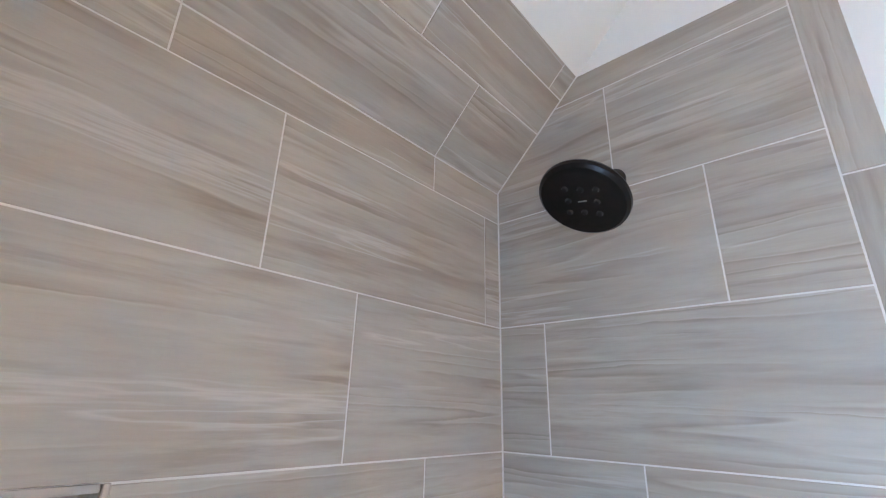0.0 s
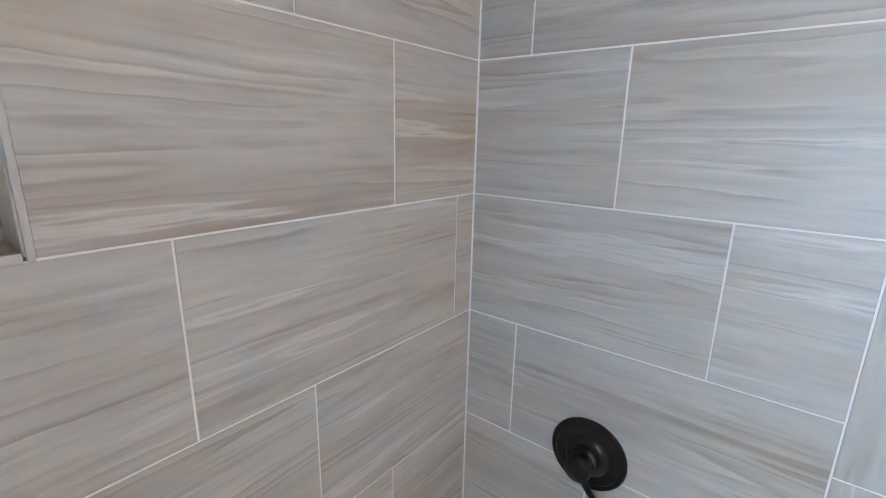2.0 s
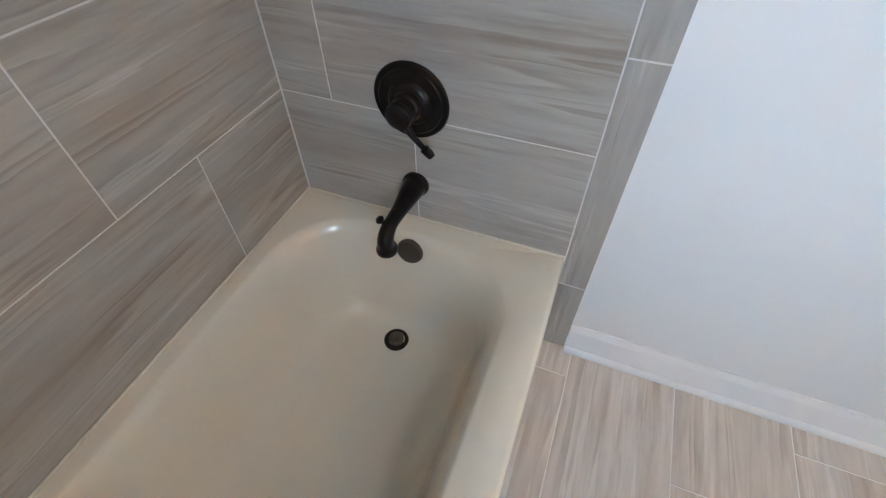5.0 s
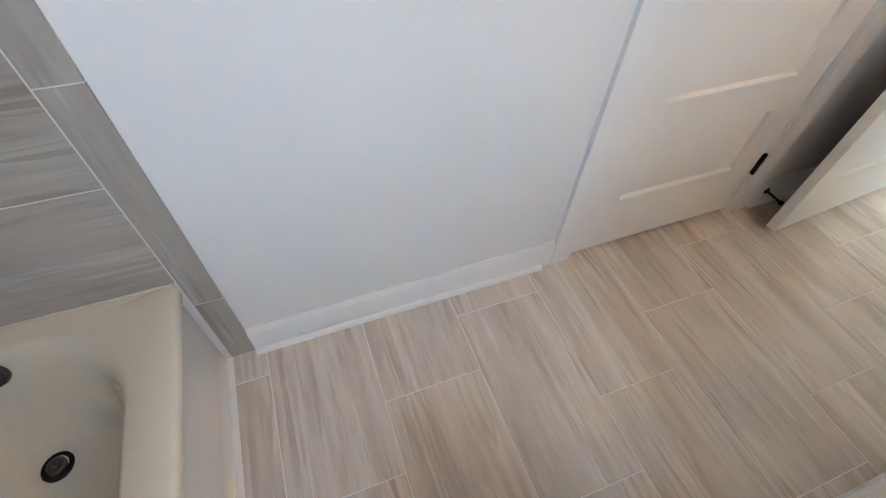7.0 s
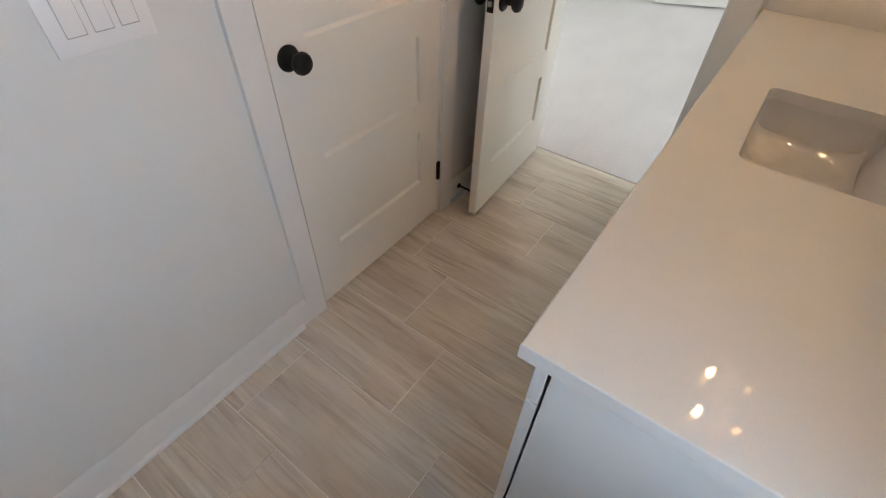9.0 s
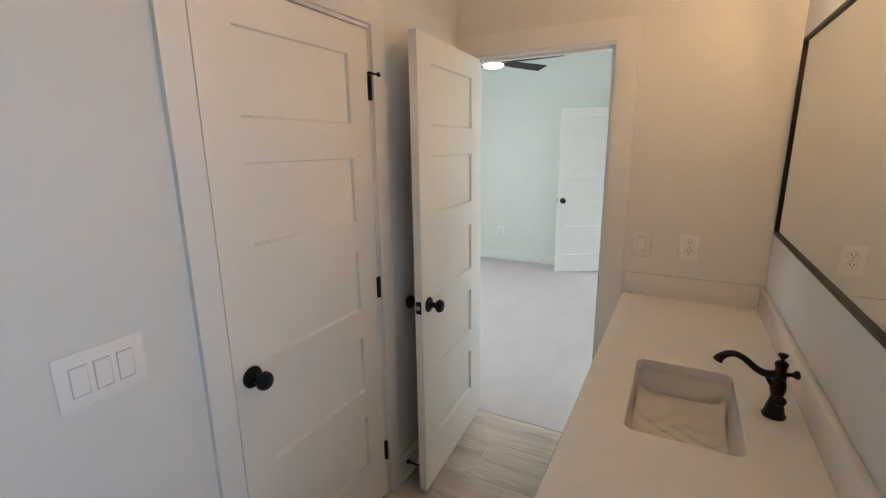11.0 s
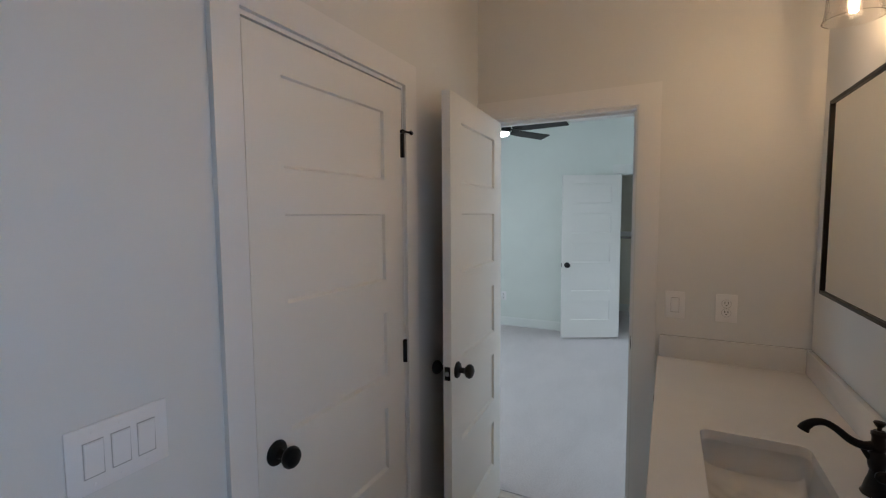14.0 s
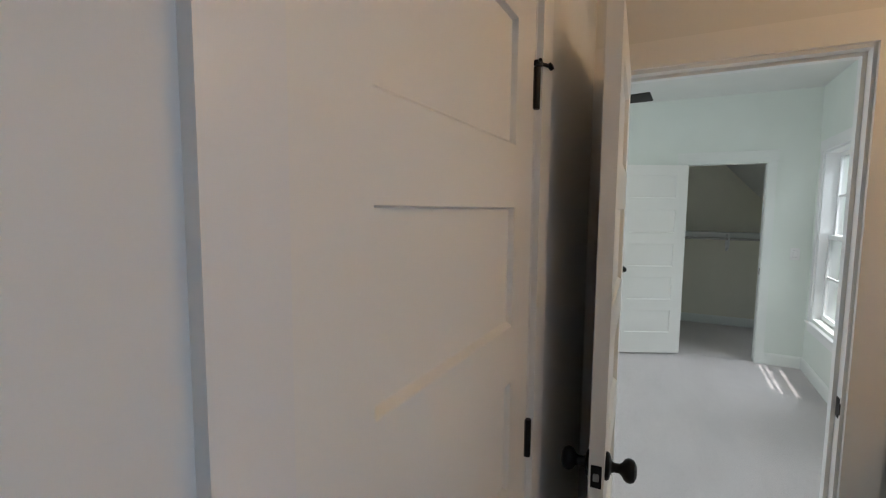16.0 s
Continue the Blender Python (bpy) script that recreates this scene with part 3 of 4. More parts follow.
def door_leaf(door, width, two_knobs, latch_left=True, z0=0.022, z1=2.044):
    """A five-panel leaf: x from 0 to width, front face at y = 0, back at y = 0.035."""
    t, st = 0.035, 0.119
    for a, b in ((0.0, st), (width - st, width)):
        part("stile", box(a, b, 0, t, z0, z1), DOORP, door, flat=True)
    pans = [(1.697, 1.941), (1.330, 1.574), (0.968, 1.210), (0.608, 0.850), (0.246, 0.488)]
    edges = [z1] + [v for p in pans for v in (p[1], p[0])] + [z0]
    for a, b in zip(edges[0::2], edges[1::2]):
        part("rail", box(st, width - st, 0, t, b, a), DOORP, door, flat=True)
    for a, b in pans:
        bm = bmesh.new()
        rings = []
        for ins, low, y in ((0.0, 0.0, 0.0008), (0.0006, 0.0012, 0.0012), (0.0028, 0.0085, 0.0120), (0.0034, 0.0095, 0.0125)):
            rings.append([(x, y, z) for x, z in ((st + ins, a + low), (width - st - ins, a + low), (width - st - ins, b - ins), (st + ins, b - ins))])
        rings += [[(x, t - y, z) for x, y, z in ring] for ring in rings[::-1]]
        front, back = rings[:4], rings[4:]
        for side in (front, back[::-1]):
            vs = loft(bm, side)
            bm.faces.new(vs[-1])
        part("panel", bm, DOORP, door, flat=True)
    kx = 0.06 if latch_left else width - 0.06
    knob = part("door_knob", lathe(knob_profile(), 36, Matrix.Translation((kx, 0, 0.937)) @ Matrix.Rotation(radians(90), 4, "X")), BLACK, door, "black round door knob")
    if two_knobs:
        part("door_knob", lathe(knob_profile(), 36, Matrix.Translation((kx, t, 0.937)) @ Matrix.Rotation(radians(-90), 4, "X")), BLACK, door, "black round door knob")
        ex = -0.0015 if latch_left else width - 0.0015
        plate = part("latch_plate", box(ex, ex + 0.003, 0.005, 0.030, 0.909, 0.965, bevel=0.001), BLACK, door, "black latch plate")
        part("latch_bolt", box(ex - 0.008, ex + 0.002, 0.011, 0.024, 0.929, 0.945, bevel=0.002), STEEL, plate, "steel latch bolt")


door_1 = thing("door_1", "closed white five-panel closet door with black knob and hinges", "door", Matrix.Translation((C0 + 0.0068, 1.1275, 0)), "", "structure")
door_leaf(door_1, 0.7155, False, z0=0.016)
for z in (1.835, 1.035, 0.245):
    h = part("hinge", tube([(0.7150, -0.006, z - 0.045), (0.7150, -0.006, z + 0.045)], 0.0072, 14), BLACK, door_1, "black door hinge")
    part("hinge_leaf", box(0.7060, 0.7235, -0.0015, 0.012, z - 0.044, z + 0.044), BLACK, h, flat=True)
pin = part("hinge_stop", tube([(0.7150, -0.006, 1.882), (0.7150, -0.006, 1.893)], 0.011, 14), BLACK, door_1, "hinge pin door stop")
part("stop_arm", tube([(0.700, -0.016, 1.890), (0.7150, -0.008, 1.889), (0.738, -0.024, 1.886)], 0.004, 10), BLACK, pin)
part("stop_bumper", lathe([(0.0, -0.006), (0.008, -0.005), (0.009, 0.004), (0.0, 0.006)], 14, Matrix.Translation((0.742, -0.028, 1.8855)) @ Matrix.Rotation(radians(60), 4, "X")), BLACK, pin)

hinge_point = Vector((2.826, 1.037, 0))
latch = Vector((2.121, 0.993, 0))
ang = math.atan2(latch.y - hinge_point.y, latch.x - hinge_point.x)
# the leaf's own x runs from the latch to the hinge
door_2 = thing("door_2", "white five-panel bedroom door standing open into the bathroom", "door", Matrix.Translation((2.119, 0.958, 0)) @ Matrix.Rotation(ang + math.pi, 4, "Z"), "", "structure")
door_leaf(door_2, 0.708, True)

fd = Vector((6.160, 1.372, 0)) - Vector((6.472, 0.732, 0))
door_3 = thing("door_3", "white five-panel closet door standing open in the bedroom", "door", Matrix.Translation((6.160, 1.372, 0)) @ Matrix.Rotation(math.atan2(-fd.y, -fd.x), 4, "Z"), "", "structure")
door_leaf(door_3, 0.712, True, z0=0.022)


def casing(name, boxes, material=TRIM):
    bm = bmesh.new()
    for b in boxes:
        bx(bm, *b)
    return structure(name, bm, material, "white painted flat door casing", "trim")


# closet door: jamb and casing
bm = bmesh.new()
for b in ((C0 - 0.012, C0 + 0.003, YP - 0.0015, 1.22, 0, DH + 0.012), (C1 - 0.003, C1 + 0.012, YP - 0.0015, 1.22, 0, DH + 0.012), (C0 + 0.003, C1 - 0.003, YP - 0.0015, 1.22, DH, DH + 0.02)):
    bx(bm, *b)
bx(bm, C0 + 0.003, C0 + 0.014, 1.175, 1.21, 0, DH)
bx(bm, C1 - 0.014, C1 - 0.003, 1.175, 1.21, 0, DH)
bx(bm, C0 + 0.014, C1 - 0.014, 1.175, 1.21, DH - 0.012, DH)
structure("door_frame_1", bm, TRIM, "white painted door jamb of the closet", "door frame")
casing("door_casing_1", [(1.234, C0 - 0.007, YP - 0.016, YP + 0.002, 0, 2.0625), (C1 + 0.004, 2.134, YP - 0.016, YP + 0.002, 0, 2.0625), (1.234, 2.134, YP - 0.016, YP + 0.002, 2.0625, 2.152)])
# bedroom doorway
bm = bmesh.new()
for y0, y1, s in ((D0 - 0.012, D0 + 0.004, 1), (D1 - 0.004, D1 + 0.012, -1)):
    bx(bm, XE + 0.001, XE + EW - 0.001, y0, y1, 0, DH + 0.012)
bx(bm, XE + 0.001, XE + EW - 0.001, D0 + 0.004, D1 - 0.004, DH, DH + 0.02)
bx(bm, XE + 0.045, XE + 0.080, D0 + 0.004, D0 + 0.016, 0, DH)
bx(bm, XE + 0.045, XE + 0.080, D1 - 0.016, D1 - 0.004, 0, DH)
bx(bm, XE + 0.045, XE + 0.080, D0 + 0.016, D1 - 0.016, DH - 0.012, DH)
structure("door_frame_2", bm, TRIM, "white painted jamb of the bedroom doorway", "door frame")
casing("door_casing_2", [(XE - 0.016, XE + 0.002, 0.246, D0 - 0.006, 0, 2.0625), (XE - 0.016, XE + 0.002, D1 + 0.006, YP - 0.001, 0, 2.0625), (XE - 0.016, XE + 0.002, 0.246, YP - 0.001, 2.0625, 2.152)])
casing("door_casing_3", [(XE + EW - 0.002, XE + EW + 0.018, 0.246, D0 - 0.006, 0.001, 2.062), (XE + EW - 0.002, XE + EW + 0.018, D1 + 0.006, 1.144, 0.001, 2.062), (XE + EW - 0.002, XE + EW + 0.021, 0.236, 1.154, 2.0625, 2.172)])
plate = thing("strike_plate", "dark bronze strike plate on the doorway jamb", "strike plate")
part("plate", box(XE + 0.012, XE + 0.040, D0 + 0.004, D0 + 0.0062, 0.920, 0.985, bevel=0.0008), BLACK, plate)
part("lip", box(XE + 0.002, XE + 0.014, D0 + 0.003, D0 + 0.0068, 0.935, 0.970, bevel=0.0008), BLACK, plate)
# bedroom closet opening
bm = bmesh.new()
bx(bm, BX1 + 0.001, BX1 + 0.119, CY0 - 0.012, CY0 + 0.006, 0, 2.07)
bx(bm, BX1 + 0.001, BX1 + 0.119, CY1 - 0.006, CY1 + 0.012, 0, 2.07)
bx(bm, BX1 + 0.001, BX1 + 0.119, CY0 + 0.006, CY1 - 0.006, 2.05, 2.07)
structure("door_frame_3", bm, BEDTRIM, "white painted jamb of the bedroom closet", "door frame")
casing("door_casing_4", [(BX1 - 0.018, BX1 + 0.002, CY0 - 0.075, CY0 - 0.004, 0.001, 2.064), (BX1 - 0.018, BX1 + 0.002, CY1 + 0.004, CY1 + 0.075, 0.001, 2.064), (BX1 - 0.022, BX1 + 0.002, CY0 - 0.085, CY1 + 0.085, 2.0645, 2.165), (BX1 - 0.030, BX1 + 0.002, CY0 - 0.092, CY1 + 0.092, 2.1655, 2.178)], BEDTRIM)
plate = thing("strike_plate", "dark strike plate on the closet jamb", "strike plate")
part("plate", box(BX1 + 0.010, BX1 + 0.040, CY0 + 0.005, CY0 + 0.0085, 0.92, 0.985, bevel=0.0008), BLACK, plate)


def baseboard(name, x0, x1, y0, y1, along, face, z0=0.0, shoe=True, material=TRIM):
    """A flat board with a sloped cap and a small shoe that stops short; face: which way it looks (+1 or -1)."""
    length = (x1 - x0) if along == "x" else (y1 - y0)

    def place(d, w, z):
        return (x0 + w, y0 + face * d, z0 + z) if along == "x" else (x0 + face * d, y0 + w, z0 + z)

    def moulding(bm, profile, w0, w1):
        vs = loft(bm, [[place(d, w, z) for d, z in profile] for w in (w0, w1)])
        bm.faces.new(vs[0][::-1])
        bm.faces.new(vs[1])

    bm = bmesh.new()
    moulding(bm, [(0.0, 0.0), (0.014, 0.0), (0.0145, 0.002), (0.0145, 0.099), (0.0135, 0.102), (0.0065, 0.114), (0.0050, 0.119), (0.0, 0.119)], 0.0, length)
    if shoe:
        moulding(bm, [(0.0, 0.0), (0.027, 0.0), (0.027, 0.006), (0.0245, 0.012), (0.0195, 0.017), (0.0150, 0.019), (0.0, 0.019)], 0.0, length - 0.036)
    ob = part(name, bm, material)
    return tagged(ob, "white painted baseboard with small shoe moulding", "baseboard", "", "structure")


baseboard("baseboard_1", 0.2207, 1.2335, YP, YP, "x", -1)
baseboard("baseboard_2", 2.1345, XE, YP, YP, "x", -1)
baseboard("baseboard_3", 0.16, 1.02, YS, YS, "x", 1)
baseboard("baseboard_4", BX1, BX1, BYS, CY0 - 0.076, "y", -1, 0.001, False, BEDTRIM)
baseboard("baseboard_5", BX1, BX1, CY1 + 0.076, BYN, "y", -1, 0.001, False, BEDTRIM)
baseboard("baseboard_6", XE + EW, BX1, BYS, BYS, "x", 1, 0.001, False, BEDTRIM)
baseboard("baseboard_7", 8.22, 8.22, -1.3, 1.5, "y", -1, 0.003, False, BEDTRIM)

stop = thing("door_stop", "black spring door stop on the baseboard", "door stop")
part("stop_base", lathe([(0.0, 0.0), (0.013, 0.0), (0.013, 0.004), (0.006, 0.008), (0.0, 0.008)], 20, Matrix.Translation((2.205, YP - 0.014, 0.070)) @ Matrix.Rotation(radians(90), 4, "X")), BLACK, stop)
part("stop_rod", tube([(2.205, YP - 0.018, 0.070), (2.205, YP - 0.084, 0.070)], 0.0045, 12), BLACK, stop)
part("stop_tip", lathe([(0.0, 0.0), (0.009, 0.0), (0.010, 0.008), (0.007, 0.012), (0.0, 0.012)], 18, Matrix.Translation((2.205, YP - 0.083, 0.070)) @ Matrix.Rotation(radians(90), 4, "X")), BLACK, stop)


# ---------------------------------------------------------------- vanity
VX0, VX1, VF, VT = 1.022, 2.805, 0.190, 0.885


def shaker(name, x0, x1, z0, z1, parent, rail=0.055):
    """A shaker front: a frame of stiles and rails round a sunk panel, 20 mm thick, face at VF + 0.02."""
    y0, y1 = VF + 0.001, VF + 0.021
    d = part(name, box(x0 + rail - 0.003, x1 - rail + 0.003, y0, y1 - 0.008, z0 + rail - 0.003, z1 - rail + 0.003), CABINET, parent, flat=True)
    for a in (x0, x1 - rail):
        part("stile", box(a, a + rail, y0, y1, z0, z1, bevel=0.0012, segments=1), CABINET, d)
    for a in (z0, z1 - rail):
        part("rail", box(x0 + rail, x1 - rail, y0, y1, a, a + rail, bevel=0.0006, segments=1), CABINET, d)
    return d


def slab_front(name, x0, x1, z0, z1, parent):
    """A low drawer front with a shallow sunk field."""
    return shaker(name, x0, x1, z0, z1, parent, 0.030)


def pull(parent, p, length, vertical):
    """An arched bar pull with two flared feet, standing off the front."""
    h = length / 2
    pts = []
    for a, out in ((-1.0, 0.0), (-1.0, 0.010), (-0.95, 0.019), (-0.6, 0.0235), (0.0, 0.0250), (0.6, 0.0235), (0.95, 0.019), (1.0, 0.010), (1.0, 0.0)):
        pts.append((p[0] + (0 if vertical else a * h), p[1] + out, p[2] + (a * h if vertical else 0)))
    path = [tuple(q) for q in smooth_path(pts, 5)]
    rad = [0.0085 if i in (0, len(path) - 1) else 0.0052 for i in range(len(path))]
    return part("pull_handle", tube(path, rad, 10), BLACK, parent, "black arched bar pull")


def vanity():
    units = [("vanity_cabinet", VX0, 1.400, "door"), ("vanity_cabinet", 1.400, 2.212, "sink"), ("vanity_cabinet", 2.212, VX1, "door")]
    for name, x0, x1, kind in units:
        lab = {"door": "white lacquered vanity cabinet with drawer over shaker door", "sink": "white lacquered sink cabinet with two shaker doors"}[kind]
        cab = thing(name, lab, "cabinet", None, "vanity cabinets")
        z0 = 0.095
        if kind == "sink":
            ya, yb = YS + 0.003, VF - 0.004
            part("side_panel", box(x0 + 0.0005, x0 + 0.018, ya, yb, z0, VT), CABINET, cab, flat=True)
            part("side_panel", box(x1 - 0.018, x1 - 0.0005, ya, yb, z0, VT), CABINET, cab, flat=True)
            part("bottom_panel", box(x0 + 0.018, x1 - 0.018, ya, yb, z0, z0 + 0.018), CABINET, cab, flat=True)
            part("back_panel", box(x0 + 0.018, x1 - 0.018, ya, ya + 0.009, z0 + 0.018, 0.70), CABINET, cab, flat=True)
            part("front_stretcher", box(x0 + 0.018, x1 - 0.018, yb - 0.018, yb, 0.72, VT), CABINET, cab, flat=True)
        else:
            part("body", box(x0 + 0.0005, x1 - 0.0005, YS + 0.003, VF - 0.004, z0, VT, bevel=0.001, segments=1), CABINET, cab)
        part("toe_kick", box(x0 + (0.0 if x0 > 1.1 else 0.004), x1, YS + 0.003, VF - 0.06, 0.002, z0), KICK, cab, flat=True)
        g = 0.003
        if kind == "door":
            d = slab_front("drawer", x0 + g, x1 - g, 0.772, 0.878, cab)
            pull(d, ((x0 + x1) / 2, VF + 0.0205, 0.825), 0.13, False)
            d = shaker("door", x0 + g, x1 - g, z0 + 0.012, 0.766, cab)
            pull(d, (x1 - 0.034 if x0 < 1.1 else x0 + 0.034, VF + 0.0205, 0.60), 0.13, True)
        else:
            slab_front("drawer", x0 + g, x1 - g, 0.772, 0.878, cab)
            xm = (x0 + x1) / 2
            d = shaker("door", x0 + g, xm - 0.0015, z0 + 0.012, 0.766, cab)
            pull(d, (xm - 0.034, VF + 0.0205, 0.64), 0.13, True)
            d = shaker("door", xm + 0.0015, x1 - g, z0 + 0.012, 0.766, cab)
            pull(d, (xm + 0.034, VF + 0.0205, 0.64), 0.13, True)
    filler = thing("filler_strip", "white lacquered filler strip beside the vanity", "filler strip")
    part("strip", box(VX1 + 0.0005, XE - 0.001, VF - 0.10, VF + 0.012, 0.095, VT), CABINET, filler, flat=True)

    # worktop with the sink opening
    SX0, SX1, SY0, SY1 = 1.660, 2.088, -0.165, 0.102
    CX0, CX1, CY0_, CY1_, Z0, Z1 = 1.008, XE - 0.001, YS + 0.001, 0.234, 0.885, 0.915
    top = thing("countertop", "white speckled quartz countertop with backsplash on the vanity", "countertop")
    bm = bmesh.new()
    n = 8
    hole = round_rect(SX0, SX1, SY0, SY1, 0.028, n)
    cx, cy = (SX0 + SX1) / 2, (SY0 + SY1) / 2

    def outer_point(k):
        corner, j = divmod(k, n + 1)
        gx, gy = ((CX1, CY1_), (CX0, CY1_), (CX0, CY0_), (CX1, CY0_))[corner]
        hx, hy = hole[k]
        if j == n // 2:
            return gx, gy
        if corner == 0:
            return (gx, hy) if j < n // 2 else (hx, gy)
        if corner == 1:
            return (hx, gy) if j < n // 2 else (gx, hy)
        if corner == 2:
            return (gx, hy) if j < n // 2 else (hx, gy)
        return (hx, gy) if j < n // 2 else (gx, hy)

    outer = [outer_point(k) for k in range(len(hole))]

    def pulled(p, d):
        return tuple(min(max(v, lo + d), hi - d) for v, lo, hi in ((p[0], CX0, CX1), (p[1], CY0_, CY1_)))

    e = 0.0025
    rings = [[(*h, Z0) for h in hole], [(*h, Z1 - 0.001) for h in hole]]
    hole2 = round_rect(SX0 - 0.001, SX1 + 0.001, SY0 - 0.001, SY1 + 0.001, 0.029, n)
    rings += [[(*h, Z1) for h in hole2], [(*pulled(o, e), Z1) for o in outer], [(*pulled(o, e * 0.3), Z1 - e * 0.3) for o in outer], [(*o, Z1 - e) for o in outer], [(*o, Z0) for o in outer], [(*h, Z0) for h in hole]]
    loft(bm, rings)
    bmesh.ops.remove_doubles(bm, verts=bm.verts, dist=1e-5)
    part("worktop", bm, QUARTZ, top, flat=True)
    part("backsplash", box(CX0, CX1 - 0.0205, YS + 0.001, YS + 0.021, Z1 + 0.0003, Z1 + 0.100, bevel=0.0015), QUARTZ, top)
    part("side_splash", box(CX1 - 0.020, CX1, YS + 0.001, 0.226, Z1 + 0.0003, Z1 + 0.100, bevel=0.0015), QUARTZ, top)

    sink = thing("sink", "white rectangular undermount porcelain sink, empty", "sink")
    bm = bmesh.new()
    spec = [(-0.014, 0.0, 0.036), (-0.004, 0.0, 0.030), (-0.004, -0.006, 0.030), (-0.001, -0.020, 0.030), (0.005, -0.060, 0.028), (0.011, -0.100, 0.026), (0.015, -0.114, 0.025), (0.018, -0.140, 0.023), (0.030, -0.142, 0.020)]
    rings = [[(x, y, Z0 - 0.0004 + z) for x, y in round_rect(SX0 + i - 0.006, SX1 - i + 0.006, SY0 + i - 0.006, SY1 - i + 0.006, r, 8)] for i, z, r in spec]
    vs = loft(bm, rings)
    bm.faces.new(vs[-1])
    part("basin", bm, SINKWHITE, sink).data.set_sharp_from_angle(angle=radians(70))
    bm = bmesh.new()
    nx, ny, ex, ey = 84, 60, 0.008, 0.008
    grid = []
    for i in range(nx + 1):
        row = []
        for j in range(ny + 1):
            u, v = 2 * i / nx - 1, 2 * j / ny - 1
            x, y = cx + u * (SX1 - SX0 - 2 * ex) / 2, cy + v * (SY1 - SY0 - 2 * ey) / 2
            # waves added to the shape so the bottom catches glints of the bulbs
            wave = math.sin(95 * x + 40 * y + 2.0 * math.sin(38 * y)) + 0.8 * math.sin(70 * y - 55 * x + 1.7 * math.sin(47 * x)) + 0.5 * math.sin(150 * x - 90 * y)
            row.append(bm.verts.new((x, y, Z0 - 0.134 + 0.030 * u * u + 0.008 * v * v + 0.022 * u**10 + 0.018 * v**10 + 0.0019 * wave * (1 - u**4) * (1 - v**4))))
        grid.append(row)
    for i in range(nx):
        for j in range(ny):
            bm.faces.new((grid[i][j], grid[i + 1][j], grid[i + 1][j + 1], grid[i][j + 1]))
    part("basin_floor", bm, SINKWHITE, sink, "glossy white sink bottom with waves added to catch glints").data.set_sharp_from_angle(angle=radians(70))
    part("sink_drain", lathe([(0.0, 0.002), (0.014, 0.002), (0.016, 0.005), (0.024, 0.004), (0.026, 0.0)], 32, Matrix.Translation((cx, cy, Z0 - 0.133))), CHROME, sink, "polished metal sink drain")

    fx, fy = 1.890, -0.242
    faucet = thing("faucet", "oil-rubbed bronze single-handle sink faucet with curved spout", "faucet")
    base = Matrix.Translation((fx, fy, Z1)) @ Matrix.Diagonal((0.88, 0.88, 1.03, 1))
    part("faucet_body", lathe([(0.0, 0.0), (0.030, 0.0), (0.0315, 0.004), (0.0285, 0.007), (0.027, 0.012), (0.0225, 0.028), (0.0165, 0.046), (0.0145, 0.056), (0.0165, 0.060), (0.0195, 0.070), (0.0205, 0.080), (0.0185, 0.092), (0.0150, 0.102), (0.0165, 0.106), (0.017, 0.112), (0.0145, 0.116), (0.0145, 0.134), (0.0170, 0.138), (0.0170, 0.144), (0.011, 0.149), (0.0, 0.150)], 36, base), BRONZE, faucet)
    pts = smooth_path([(fx, fy + 0.006, 1.032, 0.0105), (fx, fy + 0.026, 1.028, 0.0100), (fx, fy + 0.050, 1.036, 0.0090), (fx, fy + 0.078, 1.058, 0.0082), (fx, fy + 0.100, 1.068, 0.0082), (fx, fy + 0.120, 1.064, 0.0092), (fx, fy + 0.134, 1.052, 0.0112), (fx, fy + 0.139, 1.042, 0.0130)], 6)
    part("spout", tube([tuple(p[:3]) for p in pts], [float(p[3]) for p in pts], 20), BRONZE, faucet)
    pts = smooth_path([(fx, fy + 0.010, 0.998, 0.008), (fx, fy + 0.020, 1.010, 0.006), (fx, fy + 0.030, 1.026, 0.0045)], 4)
    part("scroll_brace", tube([tuple(p[:3]) for p in pts], [float(p[3]) for p in pts], 14), BRONZE, faucet)
    part("finial", lathe([(0.0, 0.148), (0.005, 0.149), (0.0048, 0.155), (0.010, 0.161), (0.0135, 0.166), (0.0115, 0.169), (0.0045, 0.171), (0.0, 0.172)], 24, base), BRONZE, faucet)
    part("lift_knob", lathe([(0.0, 0.0), (0.006, 0.0), (0.005, 0.014), (0.010, 0.020), (0.012, 0.026), (0.008, 0.031), (0.0, 0.032)], 20, Matrix.Translation((fx, fy - 0.010, 1.034)) @ Matrix.Rotation(radians(80), 4, "X")), BRONZE, faucet)
    part("side_boss", lathe([(0.0, 0.0), (0.013, 0.0), (0.014, 0.008), (0.010, 0.014), (0.0, 0.016)], 24, Matrix.Translation((fx - 0.010, fy - 0.006, 0.966)) @ Matrix.Rotation(radians(-90), 4, "Y")), BRONZE, faucet)


vanity()

